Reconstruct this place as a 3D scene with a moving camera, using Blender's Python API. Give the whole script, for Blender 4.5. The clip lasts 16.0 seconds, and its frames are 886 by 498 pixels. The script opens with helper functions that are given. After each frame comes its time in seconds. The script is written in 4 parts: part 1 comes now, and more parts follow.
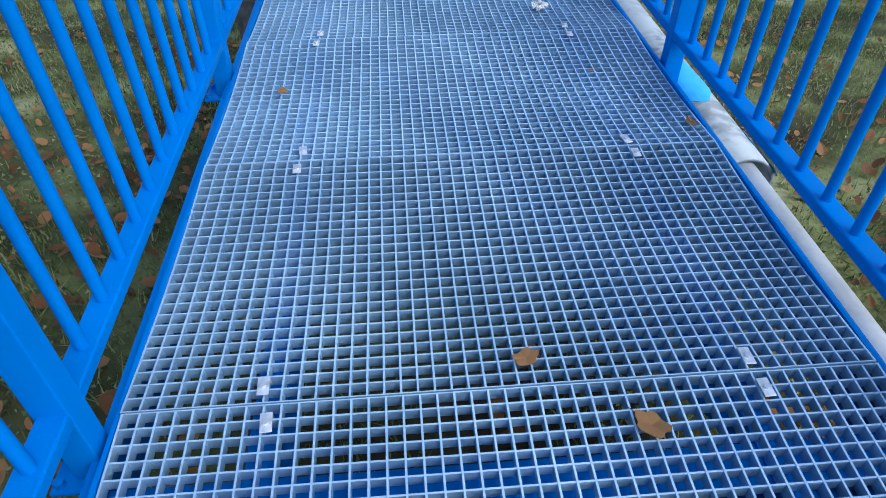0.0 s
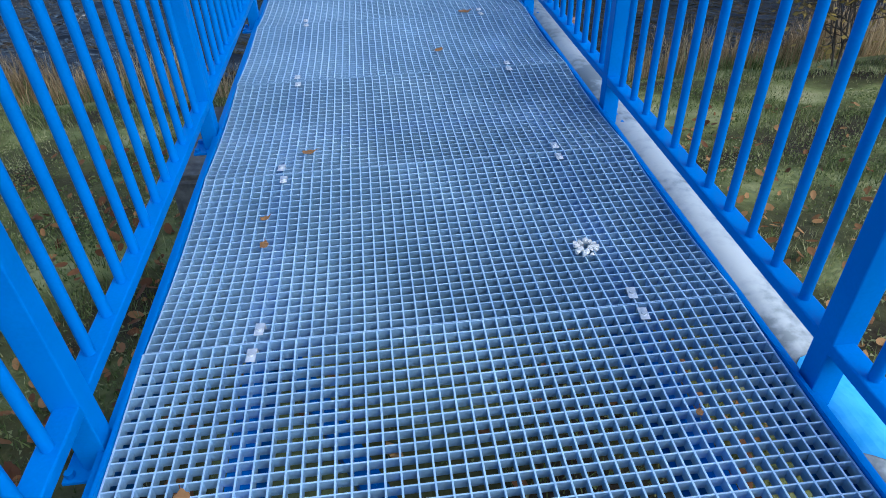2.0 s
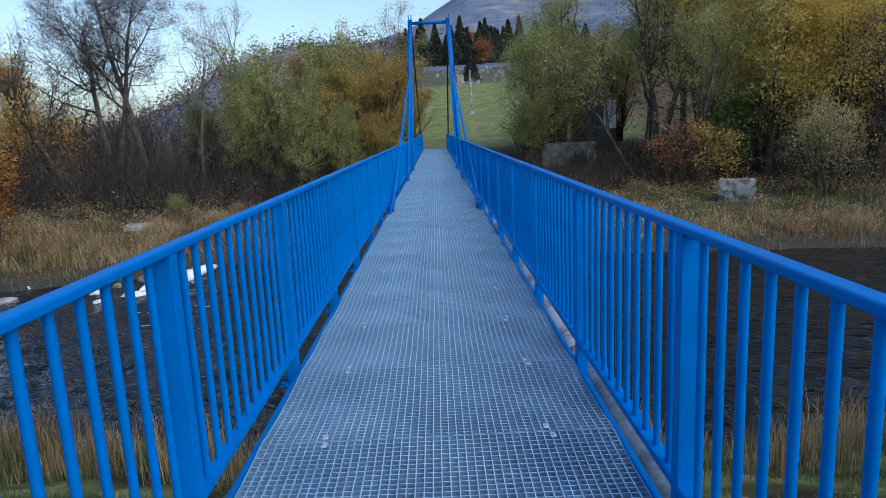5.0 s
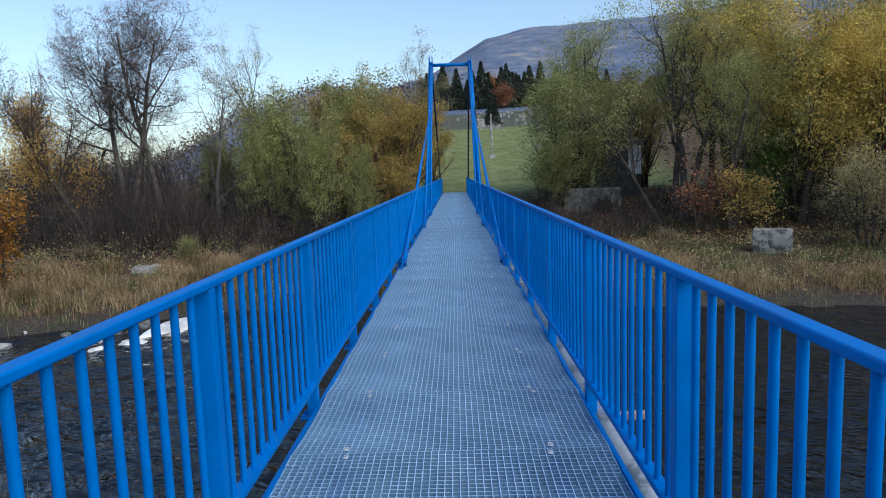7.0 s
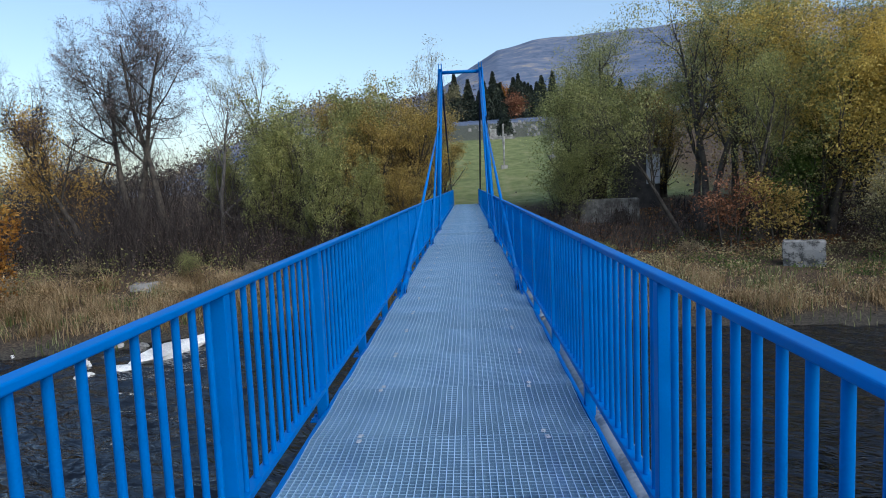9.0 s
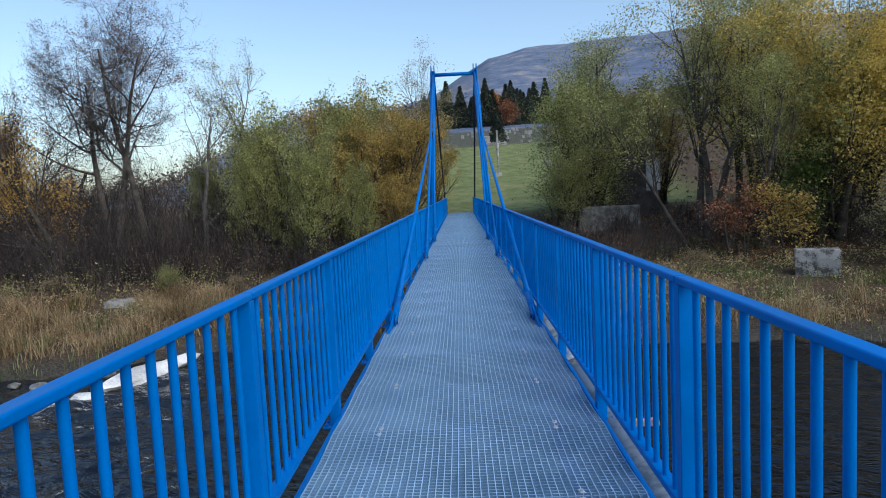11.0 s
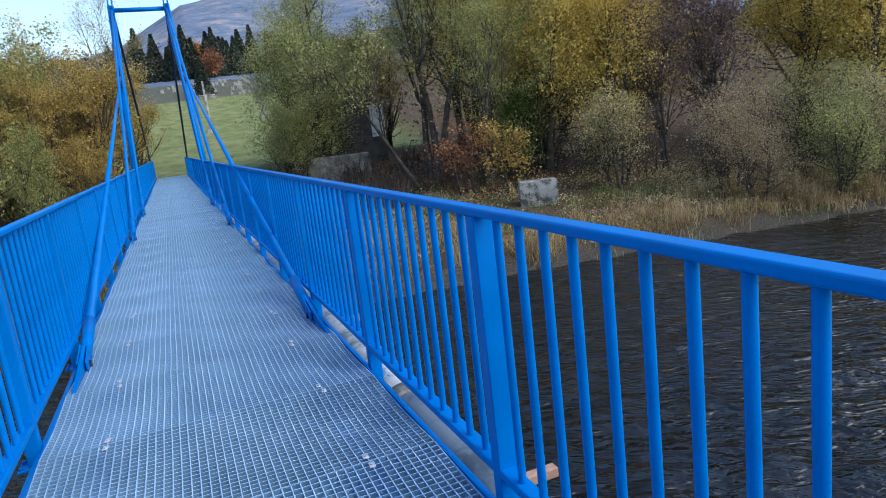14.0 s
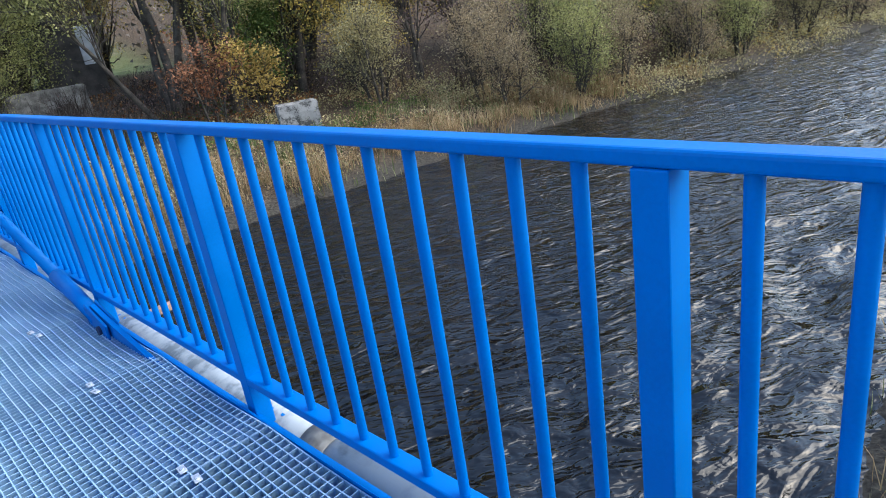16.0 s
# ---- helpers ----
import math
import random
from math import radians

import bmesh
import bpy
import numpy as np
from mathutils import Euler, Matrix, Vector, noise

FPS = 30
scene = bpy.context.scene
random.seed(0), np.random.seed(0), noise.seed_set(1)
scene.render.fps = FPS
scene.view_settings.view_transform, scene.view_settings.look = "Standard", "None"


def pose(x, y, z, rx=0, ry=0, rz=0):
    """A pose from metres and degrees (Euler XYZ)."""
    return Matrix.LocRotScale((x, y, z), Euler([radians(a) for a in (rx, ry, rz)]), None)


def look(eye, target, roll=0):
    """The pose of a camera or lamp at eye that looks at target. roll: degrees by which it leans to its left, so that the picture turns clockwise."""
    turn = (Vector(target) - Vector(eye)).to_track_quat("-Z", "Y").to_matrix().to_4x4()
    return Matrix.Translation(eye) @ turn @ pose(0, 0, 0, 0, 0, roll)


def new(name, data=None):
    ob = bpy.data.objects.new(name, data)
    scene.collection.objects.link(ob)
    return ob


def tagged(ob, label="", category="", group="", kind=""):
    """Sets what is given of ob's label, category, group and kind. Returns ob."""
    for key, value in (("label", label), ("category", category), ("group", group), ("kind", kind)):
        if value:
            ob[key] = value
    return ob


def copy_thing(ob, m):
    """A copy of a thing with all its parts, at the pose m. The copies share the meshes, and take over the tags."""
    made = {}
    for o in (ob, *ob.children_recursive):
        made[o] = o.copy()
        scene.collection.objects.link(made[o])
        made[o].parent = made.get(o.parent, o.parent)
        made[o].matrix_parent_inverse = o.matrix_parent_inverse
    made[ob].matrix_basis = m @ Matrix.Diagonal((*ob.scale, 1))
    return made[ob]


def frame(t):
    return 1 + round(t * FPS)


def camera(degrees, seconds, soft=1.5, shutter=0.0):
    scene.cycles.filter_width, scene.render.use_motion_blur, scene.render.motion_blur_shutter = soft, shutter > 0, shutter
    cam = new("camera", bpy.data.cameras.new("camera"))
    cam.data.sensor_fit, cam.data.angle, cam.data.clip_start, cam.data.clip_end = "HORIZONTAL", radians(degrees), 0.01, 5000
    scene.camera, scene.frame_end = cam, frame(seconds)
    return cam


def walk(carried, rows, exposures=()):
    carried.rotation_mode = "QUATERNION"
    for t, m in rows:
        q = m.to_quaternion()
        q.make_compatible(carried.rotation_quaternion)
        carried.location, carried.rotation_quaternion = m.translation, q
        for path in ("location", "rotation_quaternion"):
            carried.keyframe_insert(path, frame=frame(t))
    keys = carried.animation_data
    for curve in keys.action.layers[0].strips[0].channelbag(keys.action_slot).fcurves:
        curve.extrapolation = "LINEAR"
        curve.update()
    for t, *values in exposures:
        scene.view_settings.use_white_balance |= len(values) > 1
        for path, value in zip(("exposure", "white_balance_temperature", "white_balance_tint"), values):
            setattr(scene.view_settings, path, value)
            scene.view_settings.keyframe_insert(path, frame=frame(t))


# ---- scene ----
# ---- camera ----
cam = camera(68.8, 16.0, soft=0.95)
PATH = [
    (0, (-0.219, 0.276, 1.173), (-0.102, 1.764, -0.158), -0.2),
    (0.5, (-0.28, 0.613, 1.169), (-0.162, 2.054, -0.213), -1.0),
    (1, (-0.231, 0.941, 1.173), (-0.099, 2.391, -0.198), -3.4),
    (1.5, (-0.159, 1.289, 1.249), (-0.006, 2.814, -0.037), -2.4),
    (2, (-0.139, 1.659, 1.255), (0.013, 3.253, 0.057), -2.1),
    (2.5, (-0.063, 2.017, 1.278), (0.091, 3.715, 0.233), -3.1),
    (3, (0.001, 2.368, 1.352), (0.15, 4.201, 0.565), -2.6),
    (3.5, (-0.035, 2.752, 1.372), (0.084, 4.655, 0.769), -1.3),
    (4, (-0.005, 3.116, 1.39), (0.067, 5.051, 0.893), -2.0),
    (4.5, (0.052, 3.48, 1.417), (0.079, 5.434, 0.994), -2.8),
    (7, (0.077, 5.301, 1.457), (0.032, 7.287, 1.223), -2.0),
    (7.5, (0.142, 5.653, 1.495), (0.073, 7.64, 1.278), -2.3),
    (8, (0.13, 5.992, 1.472), (0.045, 7.98, 1.268), -2.0),
    (8.5, (0.137, 6.393, 1.466), (0.053, 8.381, 1.264), -2.3),
    (9, (0.148, 6.783, 1.463), (0.064, 8.771, 1.265), -2.5),
    (11.5, (0.007, 8.79, 1.455), (-0.051, 10.783, 1.292), -2.9),
    (12, (0.006, 9.158, 1.44), (-0.05, 11.151, 1.289), -2.6),
    (12.5, (-0.037, 9.566, 1.461), (-0.084, 11.56, 1.312), -1.7),
    (13, (-0.01, 9.968, 1.438), (-0.059, 11.962, 1.292), -2.5),
    (13.5, (0.003, 10.347, 1.388), (0.134, 12.333, 1.19), -4.1),
    (14, (-0.009, 10.723, 1.365), (0.716, 12.546, 0.98), -6.8),
    (14.5, (0.062, 11.046, 1.326), (1.026, 12.717, 0.799), -8.9),
    (15, (0.058, 11.433, 1.297), (1.188, 12.96, 0.672), -7.2),
    (15.5, (0.016, 11.785, 1.317), (1.259, 13.196, 0.635), -9.6),
    (16, (0.026, 12.212, 1.316), (1.291, 13.589, 0.607), -8.9),
]
EXPOSURES = [(0, 1.02, 6000, 6), (2, 1.0, 5950, 6), (4, 0.48, 5900, 6), (7, 0.52, 6150, 6), (13, 0.52, 6150, 6), (14.5, 1.32, 6200, 6), (16, 1.52, 6300, 6)]
walk(cam, [(t, look(eye, target, roll)) for t, eye, target, roll in PATH], EXPOSURES)

# ---- light ----
world = bpy.data.worlds.new("sky")
scene.world = world
world.use_nodes = True
wn, wl = world.node_tree.nodes, world.node_tree.links
sky = wn.new("ShaderNodeTexSky")
sky.sky_type, sky.sun_disc = "NISHITA", False
sky.sun_elevation, sky.sun_rotation = radians(42), radians(132)
sky.air_density, sky.dust_density, sky.ozone_density = 1.0, 2.0, 0.9
wl.new(sky.outputs[0], wn["Background"].inputs[0])
wn["Background"].inputs[1].default_value = 0.15
sun_data = bpy.data.lights.new("sun", "SUN")
sun_data.energy, sun_data.angle, sun_data.color = 0.9, radians(60), (1.0, 0.97, 0.93)
sun = new("sun", sun_data)
sun.matrix_world = look((55, -50, 67), (0, 0, 0))


# ---- materials ----
def material(name):
    m = bpy.data.materials.new(name)
    m.use_nodes = True
    return m, m.node_tree.nodes, m.node_tree.links, m.node_tree.nodes["Principled BSDF"]


def surface(name, a, b, rough=0.6, metal=0.0, scale=6.0, bump=0.15, fine=60.0, third=None, spread=(0.35, 0.65), objects=0.0, bump_distance=0.01, coat=0.0, spec=0.5):
    """Two or three colours mixed by noise at two scales, with fine relief."""
    m, n, l, p = material(name)
    tc = n.new("ShaderNodeTexCoord")
    big, small = n.new("ShaderNodeTexNoise"), n.new("ShaderNodeTexNoise")
    big.inputs["Scale"].default_value, small.inputs["Scale"].default_value = scale, fine
    big.inputs["Detail"].default_value, small.inputs["Detail"].default_value = 6, 4
    for k in (big, small):
        l.new(tc.outputs["Object"], k.inputs["Vector"])
    add = n.new("ShaderNodeMath")
    add.operation = "MULTIPLY_ADD"
    l.new(small.outputs[0], add.inputs[0])
    add.inputs[1].default_value = 0.45
    l.new(big.outputs[0], add.inputs[2])
    sub = n.new("ShaderNodeMath")
    sub.operation = "SUBTRACT"
    l.new(add.outputs[0], sub.inputs[0])
    sub.inputs[1].default_value = 0.225
    ramp = n.new("ShaderNodeValToRGB")
    ramp.color_ramp.elements[0].position, ramp.color_ramp.elements[1].position = spread
    ramp.color_ramp.elements[0].color, ramp.color_ramp.elements[1].color = (*a, 1), (*b, 1)
    if third:
        e = ramp.color_ramp.elements.new(0.5 * (spread[0] + spread[1]))
        e.color = (*third, 1)
    l.new(sub.outputs[0], ramp.inputs[0])
    colour = ramp.outputs[0]
    if objects:
        info, hsv, mr = n.new("ShaderNodeObjectInfo"), n.new("ShaderNodeHueSaturation"), n.new("ShaderNodeMapRange")
        l.new(info.outputs["Random"], mr.inputs[0])
        mr.inputs[3].default_value, mr.inputs[4].default_value = 1 - objects, 1 + objects
        l.new(mr.outputs[0], hsv.inputs["Value"])
        l.new(colour, hsv.inputs["Color"])
        colour = hsv.outputs[0]
    l.new(colour, p.inputs["Base Color"])
    rr = n.new("ShaderNodeMapRange")
    l.new(sub.outputs[0], rr.inputs[0])
    rr.inputs[1].default_value, rr.inputs[2].default_value = 0.3, 0.7
    rr.inputs[3].default_value, rr.inputs[4].default_value = max(0.05, rough - 0.1), min(1, rough + 0.1)
    l.new(rr.outputs[0], p.inputs["Roughness"])
    p.inputs["Metallic"].default_value = metal
    p.inputs["Specular IOR Level"].default_value = spec
    p.inputs["Coat Weight"].default_value = coat
    if bump:
        bp = n.new("ShaderNodeBump")
        bp.inputs["Strength"].default_value, bp.inputs["Distance"].default_value = bump, bump_distance
        l.new(add.outputs[0], bp.inputs["Height"])
        l.new(bp.outputs[0], p.inputs["Normal"])
    return m


def foliage(name, dark, mid, light, rough=0.65, through_light=0.4):
    """Leaf colours that vary from leaf to leaf and from clump to clump."""
    m, n, l, p = material(name)
    geo, ramp = n.new("ShaderNodeNewGeometry"), n.new("ShaderNodeValToRGB")
    tc, big, mix = n.new("ShaderNodeTexCoord"), n.new("ShaderNodeTexNoise"), n.new("ShaderNodeMath")
    big.inputs["Scale"].default_value = 0.55
    l.new(tc.outputs["Object"], big.inputs["Vector"])
    mix.operation = "MULTIPLY_ADD"
    l.new(geo.outputs["Random Per Island"], mix.inputs[0])
    mix.inputs[1].default_value = 0.55
    sh = n.new("ShaderNodeMath")
    sh.operation = "SUBTRACT"
    l.new(big.outputs[0], sh.inputs[0])
    sh.inputs[1].default_value = 0.27
    l.new(sh.outputs[0], mix.inputs[2])
    el = ramp.color_ramp.elements
    el[0].color, el[0].position, el[1].color, el[1].position = (*dark, 1), 0.15, (*light, 1), 0.85
    e = el.new(0.5)
    e.color = (*mid, 1)
    l.new(mix.outputs[0], ramp.inputs[0])
    l.new(ramp.outputs[0], p.inputs["Base Color"])
    p.inputs["Roughness"].default_value = rough
    p.inputs["Specular IOR Level"].default_value = 0.25
    tr, ms, out = n.new("ShaderNodeBsdfTranslucent"), n.new("ShaderNodeMixShader"), n["Material Output"]
    l.new(ramp.outputs[0], tr.inputs[0])
    ms.inputs[0].default_value = through_light
    l.new(p.outputs[0], ms.inputs[1])
    l.new(tr.outputs[0], ms.inputs[2])
    l.new(ms.outputs[0], out.inputs[0])
    return m


BLUE = surface("blue_paint", (0.0, 0.125, 0.44), (0.0, 0.15, 0.52), rough=0.5, scale=3, bump=0.06, fine=140, bump_distance=0.003, spec=0.14)
DARK_BLUE = surface("dark_blue_paint", (0.004, 0.014, 0.05), (0.006, 0.02, 0.075), rough=0.45, scale=3, bump=0.05)
# light put into the grating's zinc: paler for bar tops, darker for sides
GALV_LIT = surface("galvanised_lit", (0.44, 0.64, 0.8), (0.58, 0.78, 0.92), rough=0.4, metal=0.5, scale=2, bump=0.03, fine=120, objects=0.06, bump_distance=0.002)
GALV_SHADED = surface("galvanised_shaded", (0.25, 0.43, 0.62), (0.35, 0.55, 0.74), rough=0.5, metal=0.6, scale=2, bump=0.03, fine=120, objects=0.06, bump_distance=0.002)
CLIP = surface("clip_steel", (0.5, 0.53, 0.56), (0.7, 0.73, 0.76), rough=0.4, metal=0.5, scale=30, bump=0.1)
PIPE = surface("galvanised_pipe", (0.13, 0.165, 0.2), (0.31, 0.36, 0.41), rough=0.52, metal=0.3, scale=3.0, bump=0.12, fine=24, third=(0.25, 0.3, 0.35), spread=(0.38, 0.62))
WHITE_PIPE = surface("white_plastic", (0.6, 0.6, 0.58), (0.76, 0.76, 0.75), rough=0.45, scale=5, bump=0.05)
SPLASH = surface("spilt_blue_paint", (0.03, 0.36, 0.8), (0.06, 0.45, 0.88), rough=0.55, scale=20, bump=0.05)
CONCRETE = surface("concrete", (0.16, 0.155, 0.145), (0.42, 0.41, 0.39), rough=0.9, scale=1.6, bump=0.5, fine=26, third=(0.3, 0.29, 0.275), bump_distance=0.02)
ROUGH_CONCRETE = surface("rough_concrete", (0.07, 0.068, 0.065), (0.24, 0.235, 0.225), rough=0.95, scale=2.2, bump=0.7, fine=22, third=(0.14, 0.137, 0.13), bump_distance=0.03)
PALE_STONE = surface("pale_stone", (0.45, 0.45, 0.44), (0.82, 0.82, 0.8), rough=0.85, scale=1.3, bump=0.5, fine=18, bump_distance=0.03)
DARK_STONE = surface("river_stone", (0.1, 0.1, 0.095), (0.34, 0.34, 0.32), rough=0.7, scale=2.5, bump=0.4, fine=18, objects=0.35)
STAINED = surface("stained_concrete", (0.06, 0.06, 0.058), (0.31, 0.305, 0.295), rough=0.92, scale=2.6, bump=0.5, fine=18, third=(0.24, 0.235, 0.225), spread=(0.4, 0.6), bump_distance=0.02)
WOOD = surface("weathered_wood", (0.2, 0.11, 0.085), (0.42, 0.26, 0.2), rough=0.8, scale=4, bump=0.4, fine=40)
SHED = surface("shed_boards", (0.03, 0.028, 0.028), (0.09, 0.08, 0.075), rough=0.85, scale=2, bump=0.4)
PANEL = surface("pale_sheet", (0.4, 0.42, 0.46), (0.6, 0.62, 0.66), rough=0.6, scale=2, bump=0.1)
BARK = surface("bark", (0.025, 0.021, 0.018), (0.1, 0.085, 0.07), rough=0.95, scale=2.5, bump=0.7, fine=22, bump_distance=0.04)
GREY_BARK = surface("grey_bark", (0.07, 0.062, 0.055), (0.2, 0.18, 0.16), rough=0.95, scale=3, bump=0.6, fine=24, bump_distance=0.03)
TWIG = foliage("dry_twigs", (0.018, 0.014, 0.013), (0.042, 0.034, 0.031), (0.11, 0.09, 0.078), rough=0.9, through_light=0.05)
L_OLIVE = foliage("olive_leaves", (0.128, 0.143, 0.055), (0.312, 0.319, 0.117), (0.540, 0.523, 0.213))
L_GOLD = foliage("gold_leaves", (0.16, 0.12, 0.04), (0.4, 0.29, 0.085), (0.66, 0.49, 0.15))
L_WILLOW = foliage("willow_leaves", (0.222, 0.173, 0.042), (0.577, 0.432, 0.108), (0.850, 0.658, 0.192))
L_RUST = foliage("rust_leaves", (0.113, 0.056, 0.029), (0.274, 0.121, 0.064), (0.515, 0.258, 0.145))
L_ORANGE = foliage("orange_leaves", (0.14, 0.06, 0.012), (0.34, 0.15, 0.025), (0.5, 0.27, 0.05))
L_BROWN = foliage("brown_leaves", (0.066, 0.044, 0.047), (0.145, 0.106, 0.106), (0.264, 0.185, 0.158))
L_ASH = foliage("purple_grey_leaves", (0.1, 0.075, 0.08), (0.19, 0.15, 0.155), (0.33, 0.25, 0.23))
L_MAPLE = foliage("maple_leaves", (0.28, 0.16, 0.04), (0.58, 0.35, 0.08), (0.82, 0.56, 0.17))
L_TAN = foliage("tan_leaves", (0.13, 0.1, 0.06), (0.32, 0.25, 0.15), (0.52, 0.42, 0.27))
L_GREY = foliage("grey_green_leaves", (0.165, 0.147, 0.078), (0.377, 0.332, 0.166), (0.598, 0.535, 0.299))
L_GREEN = foliage("green_leaves", (0.033, 0.058, 0.018), (0.091, 0.142, 0.036), (0.182, 0.255, 0.064))
L_FIR = foliage("fir_needles", (0.012, 0.02, 0.018), (0.035, 0.048, 0.036), (0.07, 0.085, 0.055), through_light=0.05)
GRASS = foliage("grass_blades", (0.045, 0.07, 0.018), (0.15, 0.19, 0.06), (0.42, 0.4, 0.22), rough=0.7)
REED = foliage("dry_reed", (0.138, 0.094, 0.044), (0.338, 0.237, 0.125), (0.575, 0.438, 0.263), rough=0.75)
FALLEN = foliage("fallen_leaves", (0.09, 0.036, 0.016), (0.23, 0.1, 0.04), (0.46, 0.26, 0.11))
WOODS = foliage("far_woods", (0.06, 0.055, 0.05), (0.12, 0.1, 0.08), (0.22, 0.17, 0.11), through_light=0.1)


def ground_material():
    m, n, l, p = material("ground")
    tc = n.new("ShaderNodeTexCoord")
    sep = n.new("ShaderNodeSeparateXYZ")
    l.new(tc.outputs["Object"], sep.inputs[0])

    def noisy(scale, detail=6):
        k = n.new("ShaderNodeTexNoise")
        k.inputs["Scale"].default_value, k.inputs["Detail"].default_value = scale, detail
        l.new(tc.outputs["Object"], k.inputs["Vector"])
        return k

    def ramp(src, stops):
        r = n.new("ShaderNodeValToRGB")
        r.color_ramp.elements[0].position, r.color_ramp.elements[0].color = stops[0][0], (*stops[0][1], 1)
        r.color_ramp.elements[1].position, r.color_ramp.elements[1].color = stops[-1][0], (*stops[-1][1], 1)
        for q, c in stops[1:-1]:
            r.color_ramp.elements.new(q).color = (*c, 1)
        l.new(src, r.inputs[0])
        return r.outputs[0]

    def between(src, a, b):
        k = n.new("ShaderNodeMapRange")
        k.interpolation_type = "SMOOTHSTEP"
        l.new(src, k.inputs[0])
        k.inputs[1].default_value, k.inputs[2].default_value = a, b
        return k.outputs[0]

    def mix(f, a, b):
        k = n.new("ShaderNodeMix")
        k.data_type = "RGBA"
        l.new(f, k.inputs[0])
        l.new(a, k.inputs[6])
        l.new(b, k.inputs[7])
        return k.outputs[2]

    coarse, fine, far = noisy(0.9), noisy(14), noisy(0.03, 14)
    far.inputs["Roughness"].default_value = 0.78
    lawn = ramp(coarse.outputs[0], [(0.36, (0.03, 0.022, 0.015)), (0.5, (0.07, 0.075, 0.028)), (0.6, (0.17, 0.19, 0.07)), (0.72, (0.36, 0.34, 0.19))])
    scrub = ramp(fine.outputs[0], [(0.35, (0.035, 0.026, 0.02)), (0.55, (0.1, 0.07, 0.045)), (0.7, (0.2, 0.14, 0.08))])
    meadow = ramp(coarse.outputs[0], [(0.3, (0.12, 0.135, 0.055)), (0.48, (0.16, 0.19, 0.07)), (0.58, (0.2, 0.215, 0.09)), (0.75, (0.27, 0.25, 0.13))])
    # blue-grey distance haze is painted into the far woods' colours
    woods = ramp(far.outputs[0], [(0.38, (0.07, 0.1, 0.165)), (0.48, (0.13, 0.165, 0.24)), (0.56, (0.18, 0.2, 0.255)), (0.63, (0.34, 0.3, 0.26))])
    mud = ramp(fine.outputs[0], [(0.35, (0.025, 0.023, 0.02)), (0.7, (0.09, 0.08, 0.065))])
    c = mix(between(sep.outputs[1], 18, 20), lawn, scrub)
    strip = n.new("ShaderNodeMath")
    strip.operation = "MULTIPLY"
    l.new(between(sep.outputs[0], -5.5, -2.5), strip.inputs[0])
    l.new(between(sep.outputs[0], 22, 16), strip.inputs[1])
    strip2 = n.new("ShaderNodeMath")
    strip2.operation = "MULTIPLY"
    l.new(strip.outputs[0], strip2.inputs[0])
    l.new(between(sep.outputs[1], 53, 57), strip2.inputs[1])
    graves = ramp(fine.outputs[0], [(0.35, (0.05, 0.06, 0.035)), (0.55, (0.1, 0.1, 0.075)), (0.7, (0.18, 0.175, 0.155))])
    c = mix(strip2.outputs[0], c, mix(between(sep.outputs[1], 95.5, 97.5), meadow, graves))
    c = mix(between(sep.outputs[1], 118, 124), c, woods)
    c = mix(between(sep.outputs[2], -3.2, -3.6), c, mud)
    l.new(c, p.inputs["Base Color"])
    p.inputs["Roughness"].default_value = 0.95
    p.inputs["Specular IOR Level"].default_value = 0.15
    bp = n.new("ShaderNodeBump")
    bp.inputs["Strength"].default_value, bp.inputs["Distance"].default_value = 0.6, 0.06
    l.new(fine.outputs[0], bp.inputs["Height"])
    l.new(bp.outputs[0], p.inputs["Normal"])
    return m


def water_material():
    m, n, l, p = material("river_water")
    tc, mp = n.new("ShaderNodeTexCoord"), n.new("ShaderNodeMapping")
    mp.inputs["Scale"].default_value, mp.inputs["Rotation"].default_value = (1.0, 0.5, 1), (0, 0, radians(-32))
    mp.vector_type = "TEXTURE"
    l.new(tc.outputs["Object"], mp.inputs[0])
    a, b, c = (n.new("ShaderNodeTexNoise") for _ in range(3))
    for k, s, d, w in ((a, 1.3, 2, 0.8), (b, 3.6, 2, 0.6), (c, 0.12, 3, 0.0)):
        k.inputs["Scale"].default_value, k.inputs["Detail"].default_value, k.inputs["Distortion"].default_value = s, d, w
        l.new((tc.outputs["Object"] if k is c else mp.outputs[0]), k.inputs["Vector"])
    add = n.new("ShaderNodeMath")
    add.operation = "MULTIPLY_ADD"
    l.new(b.outputs[0], add.inputs[0])
    add.inputs[1].default_value = 0.3
    l.new(a.outputs[0], add.inputs[2])
    gust = n.new("ShaderNodeMapRange")
    l.new(c.outputs[0], gust.inputs[0])
    gust.inputs[1].default_value, gust.inputs[2].default_value, gust.inputs[3].default_value, gust.inputs[4].default_value = 0.35, 0.65, 0.6, 1.0
    bp = n.new("ShaderNodeBump")
    bp.inputs["Distance"].default_value = 0.2
    l.new(gust.outputs[0], bp.inputs["Strength"])
    l.new(add.outputs[0], bp.inputs["Height"])
    l.new(bp.outputs[0], p.inputs["Normal"])
    p.inputs["Base Color"].default_value = (0.0016, 0.0021, 0.004, 1)
    p.inputs["Roughness"].default_value = 0.03
    p.inputs["IOR"].default_value = 1.5
    return m


GROUND, WATER = ground_material(), water_material()


# ---- mesh helpers ----
def mesh_of(name, verts, faces, mat, smooth=False):
    me = bpy.data.meshes.new(name)
    me.from_pydata(verts if isinstance(verts, list) else verts.tolist(), [], faces if isinstance(faces, list) else faces.tolist())
    me.materials.append(mat)
    if smooth:
        me.shade_smooth()
    return me


